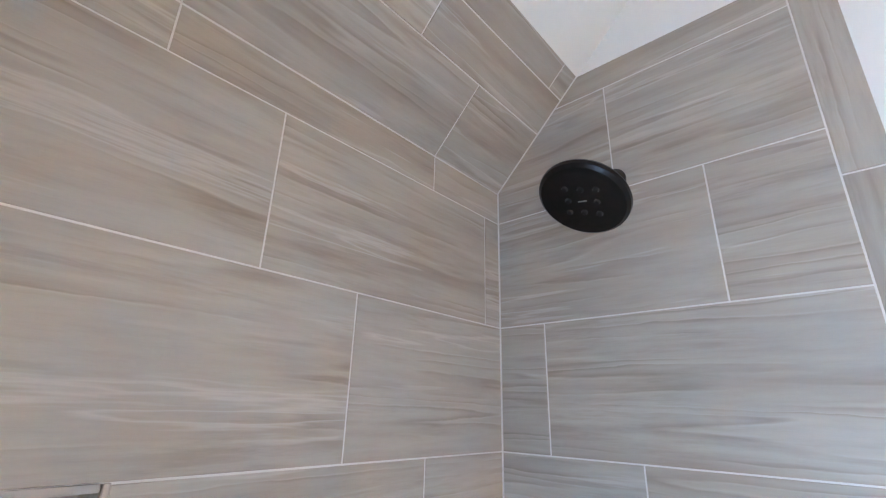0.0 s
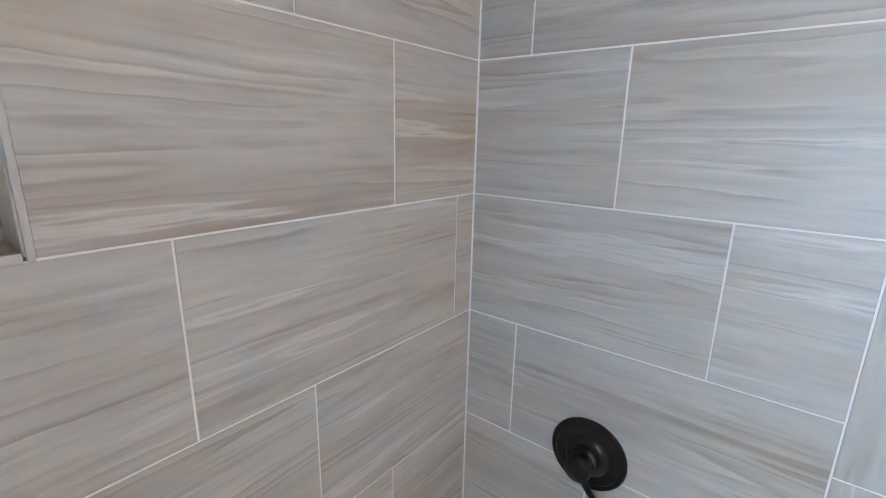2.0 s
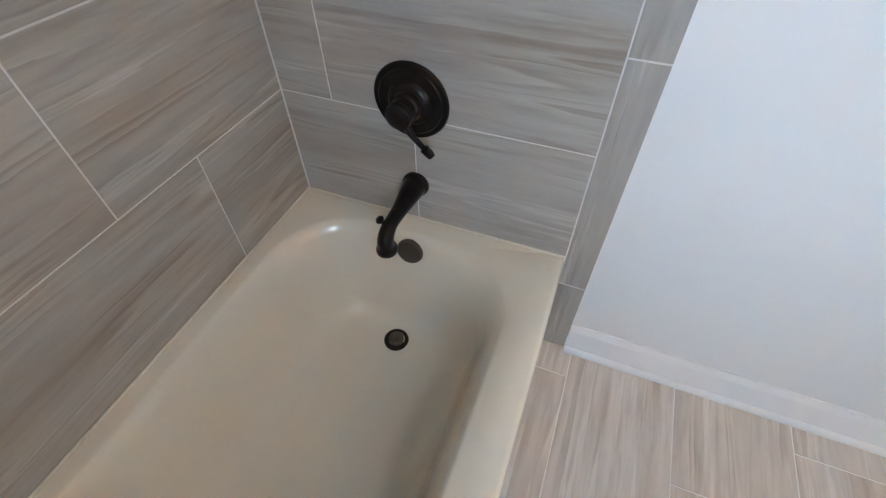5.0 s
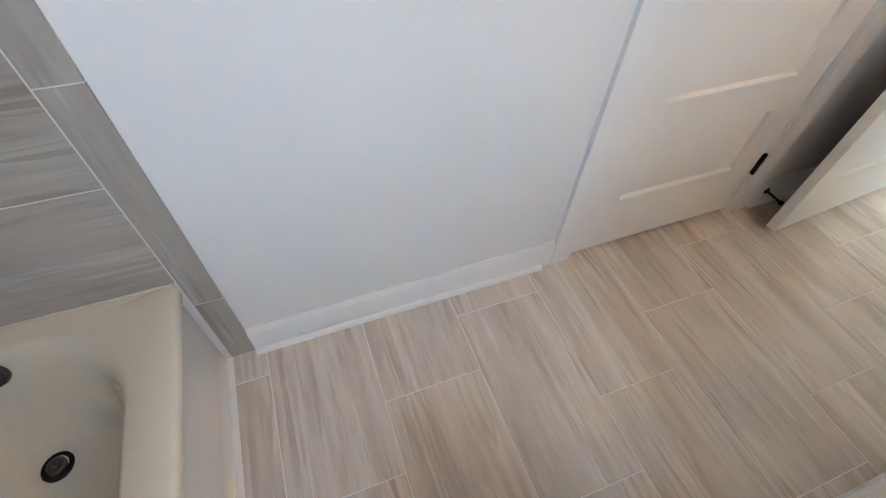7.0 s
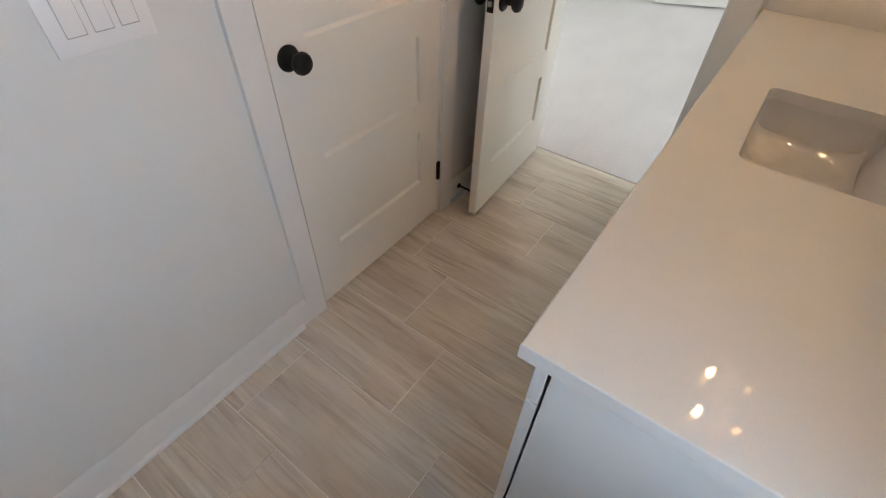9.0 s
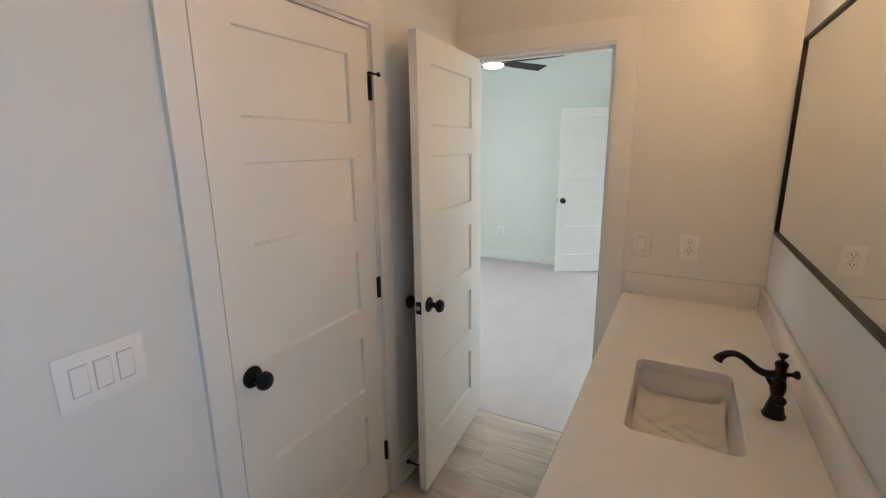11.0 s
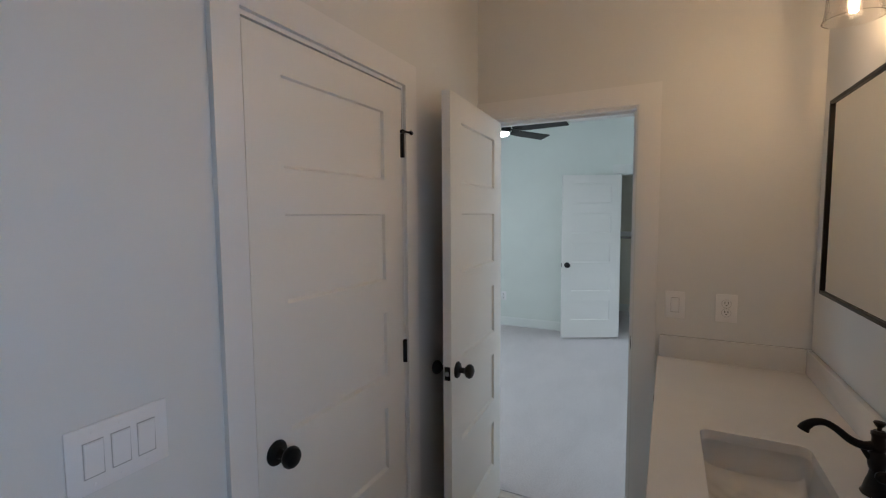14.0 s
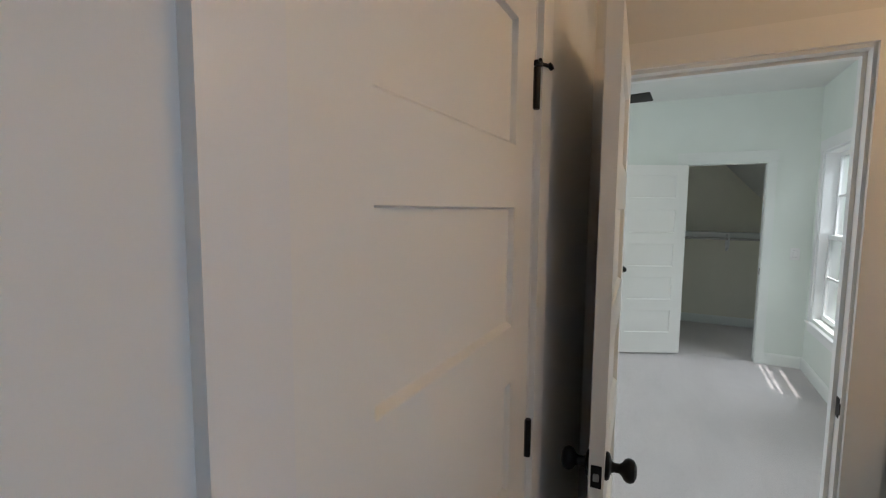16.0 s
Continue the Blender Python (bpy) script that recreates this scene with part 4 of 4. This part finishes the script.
# mirror over the vanity
MX0, MX1, MZ0, MZ1 = 1.12, 2.660, 1.268, 1.970
mirror = thing("wall_mirror", "wide wall mirror in a slim black metal frame", "mirror")
part("mirror_glass", box(MX0 + 0.006, MX1 - 0.006, YS + 0.004, YS + 0.018, MZ0 + 0.006, MZ1 - 0.006), MIRROR, mirror, flat=True)
for q in ((MX0, MX1, MZ0, MZ0 + 0.012), (MX0, MX1, MZ1 - 0.012, MZ1)):
    part("frame_rail", box(q[0], q[1], YS + 0.002, YS + 0.026, q[2], q[3], bevel=0.0012, segments=1), BLACK, mirror)
for a in (MX0, MX1 - 0.012):
    part("frame_stile", box(a, a + 0.012, YS + 0.002, YS + 0.0258, MZ0 + 0.012, MZ1 - 0.012, bevel=0.0012, segments=1), BLACK, mirror)


def vanity_light():
    lamp = thing("vanity_light", "bronze four-light vanity fixture with seeded glass shades, lit", "wall lamp")
    xs = [1.552 + 0.224 * k for k in range(4)]
    part("back_plate", box(1.76, 1.98, YS + 0.001, YS + 0.022, 2.245, 2.365, bevel=0.004), BRONZE, lamp)
    part("bar", tube([(xs[0] - 0.04, -0.258, 2.318), (xs[-1] + 0.04, -0.258, 2.318)], 0.010, 16), BRONZE, lamp)
    for x in (1.83, 1.91):
        part("bar_arm", tube([(x, YS + 0.02, 2.318), (x, -0.258, 2.318)], 0.008, 12), BRONZE, lamp)
    for x in xs:
        c = Matrix.Translation((x, -0.240, 2.107))
        s = part("shade_holder", lathe([(0.0, 0.235), (0.012, 0.232), (0.014, 0.215), (0.024, 0.205), (0.026, 0.142), (0.024, 0.140), (0.0, 0.140)], 28, c), BRONZE, lamp)
        prof = [(0.028, 0.158), (0.030, 0.150), (0.038, 0.132), (0.056, 0.092), (0.0605, 0.078), (0.063, 0.045), (0.0655, 0.012), (0.0680, 0.006), (0.0700, 0.0)]
        inner = [(r - 0.0028, h) for r, h in prof[::-1]]
        part("glass_shade", lathe(prof + inner, 40, c), SEEDED, s, "clear seeded glass shade", shadow=False)
        part("bulb", lathe([(0.0, 0.016), (0.008, 0.018), (0.0122, 0.028), (0.0132, 0.044), (0.0132, 0.092), (0.0115, 0.117), (0.010, 0.140)], 24, c), BULB, s, "glowing warm bulb")


vanity_light()


# ---------------------------------------------------------------- switches and outlets
def plate_base(name, label, category, m, w, h):
    t = thing(name, label, category, m)
    bm = bmesh.new()
    bx(bm, -w / 2, w / 2, -0.0055, 0, -h / 2, h / 2, bevel=0.003, segments=2)
    part("cover_plate", bm, PLASTIC, t)
    return t


def rocker(t, x):
    part("rocker_frame", box(x - 0.0175, x + 0.0175, -0.0066, -0.003, -0.0345, 0.0345, bevel=0.0006, segments=1), PLASTIC, t)
    bm = box(x - 0.0158, x + 0.0158, -0.0085, -0.003, -0.032, 0.032, bevel=0.0008, segments=1)
    bm.transform(Matrix.Rotation(radians(2.2), 4, "X"))
    part("rocker", bm, PLASTIC, t)
    # grey sheet whose colour gives the shade round the rocker
    part("rocker_gap", box(x - 0.0170, x + 0.0170, -0.00685, -0.004, -0.0338, 0.0338), SEAM, t, flat=True)
    for z in (-0.0485, 0.0485):
        part("screw", lathe([(0.0, 0.001), (0.0026, 0.0008), (0.003, 0.0)], 12, Matrix.Translation((x, -0.0054, z)) @ Matrix.Rotation(radians(90), 4, "X")), PLASTIC, t)


def outlet(t):
    for z in (-0.0195, 0.0195):
        # grey disc whose rim gives the shade round the receptacle
        part("receptacle_gap", lathe([(0.0, 0.0008), (0.0186, 0.0008), (0.0186, -0.001)], 32, Matrix.Translation((0, -0.0055, z)) @ Matrix.Rotation(radians(90), 4, "X")), SEAM, t)
        f = part("receptacle", lathe([(0.0, 0.0022), (0.0162, 0.0022), (0.0172, 0.0014), (0.0172, -0.001)], 32, Matrix.Translation((0, -0.0055, z)) @ Matrix.Rotation(radians(90), 4, "X")), PLASTIC, t)
        for x in (-0.0062, 0.0062):
            part("slot", box(x - 0.0014, x + 0.0014, -0.0080, -0.006, z + 0.000, z + 0.0090), SLOT, f, flat=True)
        part("slot", lathe([(0.0, 0.0026), (0.0028, 0.0026), (0.0028, 0.0)], 10, Matrix.Translation((0, -0.0054, z - 0.0065)) @ Matrix.Rotation(radians(90), 4, "X")), SLOT, f)
    part("screw", lathe([(0.0, 0.001), (0.0026, 0.0008), (0.003, 0.0)], 12, Matrix.Translation((0, -0.0054, 0)) @ Matrix.Rotation(radians(90), 4, "X")), STEEL, t)


t = plate_base("light_switch", "white three-gang rocker switch plate on the painted wall", "light switch", Matrix.Translation((1.011, YP, 1.134)), 0.178, 0.126)
for dx in (-0.046, 0.0, 0.046):
    rocker(t, dx)
east = Matrix.Translation((XE, 0.168, 1.157)) @ Matrix.Rotation(radians(-90), 4, "Z")
t = plate_base("light_switch", "white single rocker switch plate above the side splash", "light switch", east, 0.080, 0.122)
rocker(t, 0)
t = plate_base("power_outlet", "white duplex power outlet above the side splash", "power outlet", Matrix.Translation((XE, -0.030, 1.157)) @ Matrix.Rotation(radians(-90), 4, "Z"), 0.080, 0.122)
outlet(t)
t = plate_base("light_switch", "white rocker switch on the bedroom wall", "light switch", Matrix.Translation((BX1, -0.235, 1.15)) @ Matrix.Rotation(radians(-90), 4, "Z"), 0.078, 0.12)
rocker(t, 0)
t = plate_base("power_outlet", "white duplex power outlet low on the bedroom wall", "power outlet", Matrix.Translation((BX1, 2.27, 0.42)) @ Matrix.Rotation(radians(-90), 4, "Z"), 0.078, 0.12)
outlet(t)


# ---------------------------------------------------------------- toilet
def toilet():
    t = thing("toilet", "white porcelain toilet with closed lid", "toilet")
    cx = 0.655

    def oval(y0, y1, w, z, n=40):
        yc, h = (y0 + y1) / 2, (y1 - y0) / 2
        return [(cx + w * math.cos(2 * math.pi * k / n), yc + h * math.sin(2 * math.pi * k / n), z) for k in range(n)]

    bm = bmesh.new()
    vs = loft(bm, [oval(-0.20, 0.22, 0.12, 0.003), oval(-0.20, 0.21, 0.105, 0.03), oval(-0.20, 0.20, 0.10, 0.14), oval(-0.17, 0.27, 0.135, 0.27), oval(-0.14, 0.362, 0.178, 0.37), oval(-0.14, 0.367, 0.182, 0.392)])
    bm.faces.new(vs[-1])
    bm.faces.new(vs[0][::-1])
    part("bowl", bm, PORCELAIN, t)
    for name, z, h, grow in (("seat", 0.393, 0.017, 0.0), ("lid", 0.411, 0.018, 0.003)):
        bm = bmesh.new()
        vs = loft(bm, [oval(-0.13, 0.386 + grow, 0.180, z), oval(-0.13, 0.391 + grow, 0.184, z + h * 0.4), oval(-0.128, 0.386 + grow, 0.181, z + h * 0.85), oval(-0.12, 0.371 + grow, 0.170, z + h)])
        bm.faces.new(vs[-1])
        bm.faces.new(vs[0][::-1])
        part(name, bm, PLASTIC, t)
    part("tank", box(cx - 0.20, cx + 0.20, YS + 0.015, YS + 0.185, 0.37, 0.70, bevel=0.02, segments=4), PORCELAIN, t)
    part("tank_lid", box(cx - 0.21, cx + 0.21, YS + 0.010, YS + 0.195, 0.702, 0.735, bevel=0.010, segments=3), PORCELAIN, t)
    part("pedestal_back", box(cx - 0.10, cx + 0.10, YS + 0.03, -0.12, 0.003, 0.372, bevel=0.02, segments=3), PORCELAIN, t)
    part("flush_lever", tube([(cx - 0.15, YS + 0.19, 0.65), (cx - 0.15, YS + 0.205, 0.65), (cx - 0.09, YS + 0.207, 0.645)], 0.006, 12), BRONZE, t)


toilet()


# ---------------------------------------------------------------- windows
def window(name, x0, x1, z0, z1, yi, sashes, wide_casing, deep=0.0):
    """A double-hung window in the south wall: casing, stool, jamb, two sashes to each bay, with a middle bar."""
    w = thing(name, "white double-hung window with painted casing and stool", "window", None, "", "structure")
    c = 0.075 if wide_casing else 0.06
    for a, b in ((x0 - c, x0 - 0.002), (x1 + 0.002, x1 + c)):
        part("window_casing", box(a, b, yi - 0.002, yi + 0.018, z0 - 0.03, z1 + 0.002, bevel=0.002, segments=1), TRIM, w)
    part("window_casing", box(x0 - c - 0.01, x1 + c + 0.01, yi - 0.002, yi + 0.021, z1 + 0.0025, z1 + 0.10, bevel=0.002, segments=1), TRIM, w)
    part("window_sill", box(x0 - c - 0.015, x1 + c + 0.015, yi - 0.10 - deep, yi + 0.035, z0 - 0.055, z0 - 0.030, bevel=0.003), TRIM, w)
    part("window_apron", box(x0 - c, x1 + c, yi - 0.002, yi + 0.016, z0 - 0.13, z0 - 0.056, bevel=0.002, segments=1), TRIM, w)
    bay = (x1 - x0) / sashes
    y_out = yi - 0.155 - deep
    for a, b in ((x0 - 0.002, x0 + 0.016), (x1 - 0.016, x1 + 0.002)):
        part("jamb", box(a, b, y_out, yi + 0.001, z0 - 0.03, z1 + 0.002), TRIM, w, flat=True)
    part("jamb", box(x0 + 0.016, x1 - 0.016, y_out, yi + 0.001, z1 - 0.016, z1 + 0.002), TRIM, w, flat=True)
    part("jamb", box(x0 + 0.016, x1 - 0.016, y_out, yi - 0.10 - deep, z0 - 0.03, z0 + 0.008), TRIM, w, flat=True)
    for k in range(sashes):
        a, b = x0 + k * bay + 0.016, x0 + (k + 1) * bay - 0.016
        zm = (z0 + z1) / 2
        if k:
            part("mullion", box(a - 0.032, a, y_out, yi - 0.02, z0 + 0.008, z1 - 0.016), TRIM, w, flat=True)
        for lo, hi, dy in ((z0 + 0.008, zm + 0.018, 0.0), (zm - 0.018, z1 - 0.016, -0.036)):
            y = yi - 0.100 - deep + dy
            s = part("sash", box(a, a + 0.038, y, y + 0.034, lo, hi, bevel=0.002, segments=1), TRIM, w)
            part("sash_stile", box(b - 0.038, b, y, y + 0.034, lo, hi, bevel=0.002, segments=1), TRIM, s)
            for z in (lo, hi - 0.04):
                part("sash_rail", box(a + 0.038, b - 0.038, y, y + 0.034, z, z + 0.04), TRIM, s, flat=True)
            zc, xc = (lo + hi) / 2, (a + b) / 2
            part("glazing_bar", box(a + 0.038, b - 0.038, y + 0.006, y + 0.026, zc - 0.009, zc + 0.009), TRIM, s, flat=True)
            part("glazing_bar", box(xc - 0.009, xc + 0.009, y + 0.007, y + 0.025, lo + 0.04, hi - 0.04), TRIM, s, flat=True)
            part("pane", box(a + 0.036, b - 0.036, y + 0.014, y + 0.018, lo + 0.036, hi - 0.036), GLASS, s, flat=True, shadow=False)
    return w


window("window_1", BW0, BW1, BWZ0, BWZ1, BYS, 1, True)
# unseen window added around the south fill lamp
window("unseen_window_3", BV0, BV1, BWZ0, BWZ1, BYS, 1, True)
# unseen window added in front of the north fill lamp
w4 = window("unseen_window_4", -4.65, -3.35, 0.68, 2.12, -BYN, 2, True)
w4.matrix_basis = Matrix.Rotation(math.pi, 4, "Z")
window("window_2", WX0, WX1, WZ0, WZ1, YS, 1, False, 0.40)


# ---------------------------------------------------------------- bedroom things
def ceiling_fan(x, y, zb, turn):
    fan = thing("ceiling_fan", "dark bronze five-blade ceiling fan with a round light, still", "ceiling fan")
    c = Matrix.Translation((x, y, 0))
    part("canopy", lathe([(0.07, H), (0.068, H - 0.03), (0.03, H - 0.06), (0.0, H - 0.06)], 32, c), BLACK, fan)
    part("down_rod", tube([(x, y, H - 0.05), (x, y, zb + 0.08)], 0.012, 14), BLACK, fan)
    part("motor", lathe([(0.0, zb + 0.10), (0.06, zb + 0.10), (0.10, zb + 0.07), (0.11, zb + 0.03), (0.10, zb - 0.02), (0.0, zb - 0.02)], 36, c), BLACK, fan)
    part("light_bowl", lathe([(0.090, zb - 0.02), (0.092, zb - 0.030), (0.075, zb - 0.045), (0.0, zb - 0.052)], 36, c), FANLIGHT, fan, "round white lit glass bowl")
    for k in range(5):
        m = c @ Matrix.Rotation(radians(turn + 72 * k), 4, "Z") @ Matrix.Translation((0, 0, zb)) @ Matrix.Rotation(radians(-15), 4, "X")
        bm = bmesh.new()
        vs = loft(bm, [[(r, -w, z), (r, w, z), (r, w, z + 0.007), (r, -w, z + 0.007)] for r, w, z in ((0.15, 0.040, 0.0), (0.28, 0.055, 0.0), (0.655, 0.062, 0.0), (0.665, 0.060, 0.0))])
        bm.faces.new(vs[0][::-1])
        bm.faces.new(vs[-1])
        bm.transform(m)
        b = part("blade", bm, BLACK, fan)
        bm = box(0.08, 0.24, -0.018, 0.018, -0.006, 0.0, bevel=0.002, segments=1)
        bm.transform(m)
        part("blade_iron", bm, BLACK, b)


ceiling_fan(4.73, 1.685, 2.372, -98.6)

shelf = thing("closet_shelf", "white closet shelf with hanging rod and bracket", "shelf")
part("shelf_board", box(7.90, 8.215, -0.9, 1.495, 1.264, 1.286), TRIM, shelf, flat=True)
part("cleat", box(8.195, 8.2185, -0.9, 1.495, 1.18, 1.263), TRIM, shelf, flat=True)
part("hanging_rod", tube([(7.93, -0.9, 1.205), (7.93, 1.49, 1.205)], 0.016, 14), STEEL, shelf, "metal hanging rod")
br = part("bracket", box(7.895, 8.19, 0.185, 0.215, 1.235, 1.2635), TRIM, shelf)
part("bracket_leg", box(8.165, 8.19, 0.185, 0.215, 1.03, 1.235), TRIM, br)
bm = tube([(7.91, 0.2, 1.24), (7.915, 0.2, 1.10), (8.17, 0.2, 1.04)], 0.010, 8)
part("bracket_brace", bm, TRIM, br)


# ---------------------------------------------------------------- outside the bedroom window
GRASS, nt_, b_ = mat("lawn")
c_ = coords(nt_, (1, 1, 1))
nt_.links.new(ramp(nt_, noise_tex(nt_, c_, 0.7, 6.0), [(0.3, (0.05, 0.09, 0.025)), (0.7, (0.11, 0.15, 0.05))]), b_.inputs["Base Color"])
b_.inputs["Roughness"].default_value = 0.9
# emission stands in for daylight and haze on far trees and sky
VIEW, nt_, b_ = mat("glowing_distance")
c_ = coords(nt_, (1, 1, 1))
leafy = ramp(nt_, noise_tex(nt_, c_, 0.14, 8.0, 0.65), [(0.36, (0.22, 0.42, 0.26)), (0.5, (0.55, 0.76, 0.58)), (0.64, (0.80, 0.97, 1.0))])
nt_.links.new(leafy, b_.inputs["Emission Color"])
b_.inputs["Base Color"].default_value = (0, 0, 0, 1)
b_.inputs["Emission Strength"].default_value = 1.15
structure("backdrop", box(-60, 460, -60, -59.5, -3.3, 90), VIEW, "glowing backdrop coloured as hazy pale trees and sky", "backdrop")
ground = structure("ground", box(-600, 600, -600, 600, -3.6, -3.3), GRASS, "green lawn and fields reaching the horizon", "ground")


# ---------------------------------------------------------------- tiles
GAP = 0.0016      # half a joint
TT = 0.0085
tile_meshes = {}


def clip(poly, a, b, c):
    """Keeps the part of a polygon with a * u + b * v <= c."""
    out = []
    for p, q in zip(poly, poly[1:] + poly[:1]):
        dp, dq = a * p[0] + b * p[1] - c, a * q[0] + b * q[1] - c
        if dp <= 0:
            out.append(p)
        if dp * dq < 0:
            f = dp / (dp - dq)
            out.append((p[0] + f * (q[0] - p[0]), p[1] + f * (q[1] - p[1])))
    return out


def tile(parent, material, axes, origin, u0, u1, v0, v1, cut=None):
    """One tile: u along the veins, v across, in the plane given by axes (3 x 3, the middle one into the wall)."""
    uc, vc = (u0 + u1) / 2, (v0 + v1) / 2
    key = (round(u1 - u0, 4), round(v1 - v0, 4), material.name) if cut is None else None
    me = tile_meshes.get(key) if key else None
    if me is None:
        def outline(ins):
            g = GAP + ins
            p = [(u0 + g, v0 + g), (u1 - g, v0 + g), (u1 - g, v1 - g), (u0 + g, v1 - g)]
            if cut:
                a, b, c = cut
                p = clip(p, a, b, c - g * math.hypot(a, b))
            return [(u - uc, v - vc) for u, v in p]

        back, front = outline(0.0), outline(0.0009)
        n = len(back)
        if n < 3 or len(front) != n:
            return None
        verts = [(u, TT, v) for u, v in back] + [(u, 0.0008, v) for u, v in back] + [(u, 0.0, v) for u, v in front]
        faces = [tuple(range(2 * n, 3 * n))]
        for s in (0, n):
            faces += [(s + k, s + (k + 1) % n, s + n + (k + 1) % n, s + n + k) for k in range(n)]
        me = bpy.data.meshes.new("tile")
        me.from_pydata(verts, [], faces)
        me.materials.append(material)
        if key:
            tile_meshes[key] = me
    ob = new("tile", me)
    m = Matrix.Identity(4)
    for c in range(3):
        for r in range(3):
            m[r][c] = axes[c][r]
    p = Vector(origin) + Vector(axes[0]) * uc + Vector(axes[2]) * vc
    m.translation = p
    ob.parent = parent
    ob.matrix_basis = m
    return ob


def courses(parent, material, axes, origin, rows, u_lo, u_hi, cut=None, skip=None):
    """Rows of (v0, v1, joints): tiles from joint to joint."""
    for v0, v1, joints in rows:
        us = [u_lo, *sorted(j for j in joints if u_lo + 0.01 < j < u_hi - 0.01), u_hi]
        for a, b in zip(us, us[1:]):
            if skip and skip(a, b, v0, v1):
                continue
            tile(parent, material, axes, origin, a, b, v0, v1, cut)


def run(j):
    """All joints of a course that has one at j, 0.6 m apart."""
    return [j + 0.6 * k for k in range(-9, 10)]


Z = [TUB_Z, 0.692, 0.991, 1.291, 1.591, 1.891, 2.191]
NORTH = ((1, 0, 0), (0, 1, 0), (0, 0, 1))
WEST = ((0, 1, 0), (-1, 0, 0), (0, 0, 1))
FLOOR = ((0, 1, 0), (0, 0, -1), (-1, 0, 0))
UPRIGHT = ((0, 0, 1), (0, 1, 0), (-1, 0, 0))
SLOPE = ((0, 1, 0), (-SD.z, 0, SD.x), tuple(SD))

# north wall, cut along the slope
rows = list(zip(Z, Z[1:] + [2.491], ([-0.246], [-0.450], [-0.050], [-0.253], [-0.456], [-0.057], [-0.247])))
kx = SD.z / SD.x
courses(wall_north, WALL_TILE, NORTH, (0, YN, 0), rows[:-1], XW + 0.0015, TUB_X)
top_cut = (-kx, 1.0, SLOPE_Z - kx * XW)
courses(wall_north, WALL_TILE, NORTH, (0, YN, 0), rows[-1:], XW + 0.0015, TUB_X, top_cut)
courses(wall_north, WALL_TILE, NORTH, (0, YN, 0), [(2.491, TILE_TOP, [])], XW + 0.0015, TUB_X, top_cut)
courses(wall_north, WALL_TILE, UPRIGHT, (0, YN, 0), [(-0.2205, -TUB_X, [0.290, 0.890, 1.490, 2.092])], 0.0, TILE_TOP)

# west wall round the niche
yl = YS + 0.002
wrows = [(Z[0], Z[1], run(0.838)), (Z[1], Z[2], run(0.646)), (Z[2], Z[3], [1.055, 0.446, -0.154]), (Z[3], Z[4], [0.850, NY1 - 0.0012, NY0 - 0.002]), (Z[4], Z[5], run(0.646)), (Z[5], Z[6], [1.056, 0.448, -0.152]), (Z[6], SLOPE_Z, run(0.848))]
courses(wall_west, WALL_TILE, WEST, (XW, 0, 0), wrows, yl, YN, None, lambda a, b, v0, v1: v0 == Z[3] and a < 0.1 < b)
# niche lining
courses(wall_west, WALL_TILE, WEST, (XW - ND, 0, 0), [(NZ0 + 0.004, NZ1 - 0.004, [])], NY0 + 0.004, NY1 - 0.004)
tile(wall_west, WALL_TILE, ((0, 0, 1), (0, 1, 0), (-1, 0, 0)), (0, NY1 - 0.009, 0), NZ0 + 0.002, NZ1 - 0.002, -(XW - 0.004), -(XW - ND + 0.002))
tile(wall_west, WALL_TILE, ((0, 0, 1), (0, -1, 0), (1, 0, 0)), (0, NY0 + 0.009, 0), NZ0 + 0.002, NZ1 - 0.002, XW - ND + 0.002, XW - 0.004)
tile(wall_west, WALL_TILE, FLOOR, (0, 0, NZ0 + 0.008), NY0 + 0.009, NY1 - 0.009, -(XW - 0.002), -(XW - ND + 0.001))
tile(wall_west, WALL_TILE, ((0, 1, 0), (0, 0, 1), (1, 0, 0)), (0, 0, NZ1 - 0.008), NY0 + 0.009, NY1 - 0.009, XW - ND + 0.001, XW - 0.002)
NICHE = paint("niche_edging", (0.43, 0.395, 0.36), 0.5)
bm = bmesh.new()
bx(bm, XW - 0.006, XW + 0.0015, NY1 - 0.007, NY1 + 0.0005, NZ0 - 0.0015, NZ1 + 0.001, bevel=0.0015, segments=2)
bx(bm, XW - 0.006, XW + 0.0015, NY0 - 0.0025, NY0 + 0.010, NZ0 - 0.0015, NZ1 + 0.001, bevel=0.0015, segments=2)
bx(bm, XW - 0.006, XW + 0.0012, NY0 + 0.010, NY1 - 0.010, NZ1 - 0.009, NZ1 + 0.001, bevel=0.0015, segments=2)
bx(bm, XW - 0.006, XW + 0.0012, NY0 + 0.010, NY1 - 0.010, NZ0 - 0.0015, NZ0 + 0.009, bevel=0.0015, segments=2)
part("niche_edge", bm, NICHE, wall_west, "taupe edging round the niche")

# slope
courses(ceiling_slope, WALL_TILE, SLOPE, (XW, 0, SLOPE_Z), [(0.0, 0.203, run(0.847)), (0.203, 0.314, run(0.644)), (0.314, SL, [1.055, 0.455, -0.145])], yl, YN - 0.001)

# bathroom floor: columns across x, a third of a tile apart
floor_ob = bpy.data.objects["floor"]
edges = [0.150, 0.2475] + [0.2475 + 0.2972 * k for k in range(1, 9)] + [2.884]
starts = [1.027, 0.635, 0.833]
for k, (a, b) in enumerate(zip(edges, edges[1:])):
    courses(floor_ob, FLOOR_TILE, FLOOR, (0, 0, 0), [(-b, -a, run(starts[k % 3]))], YS, YN + 0.090)
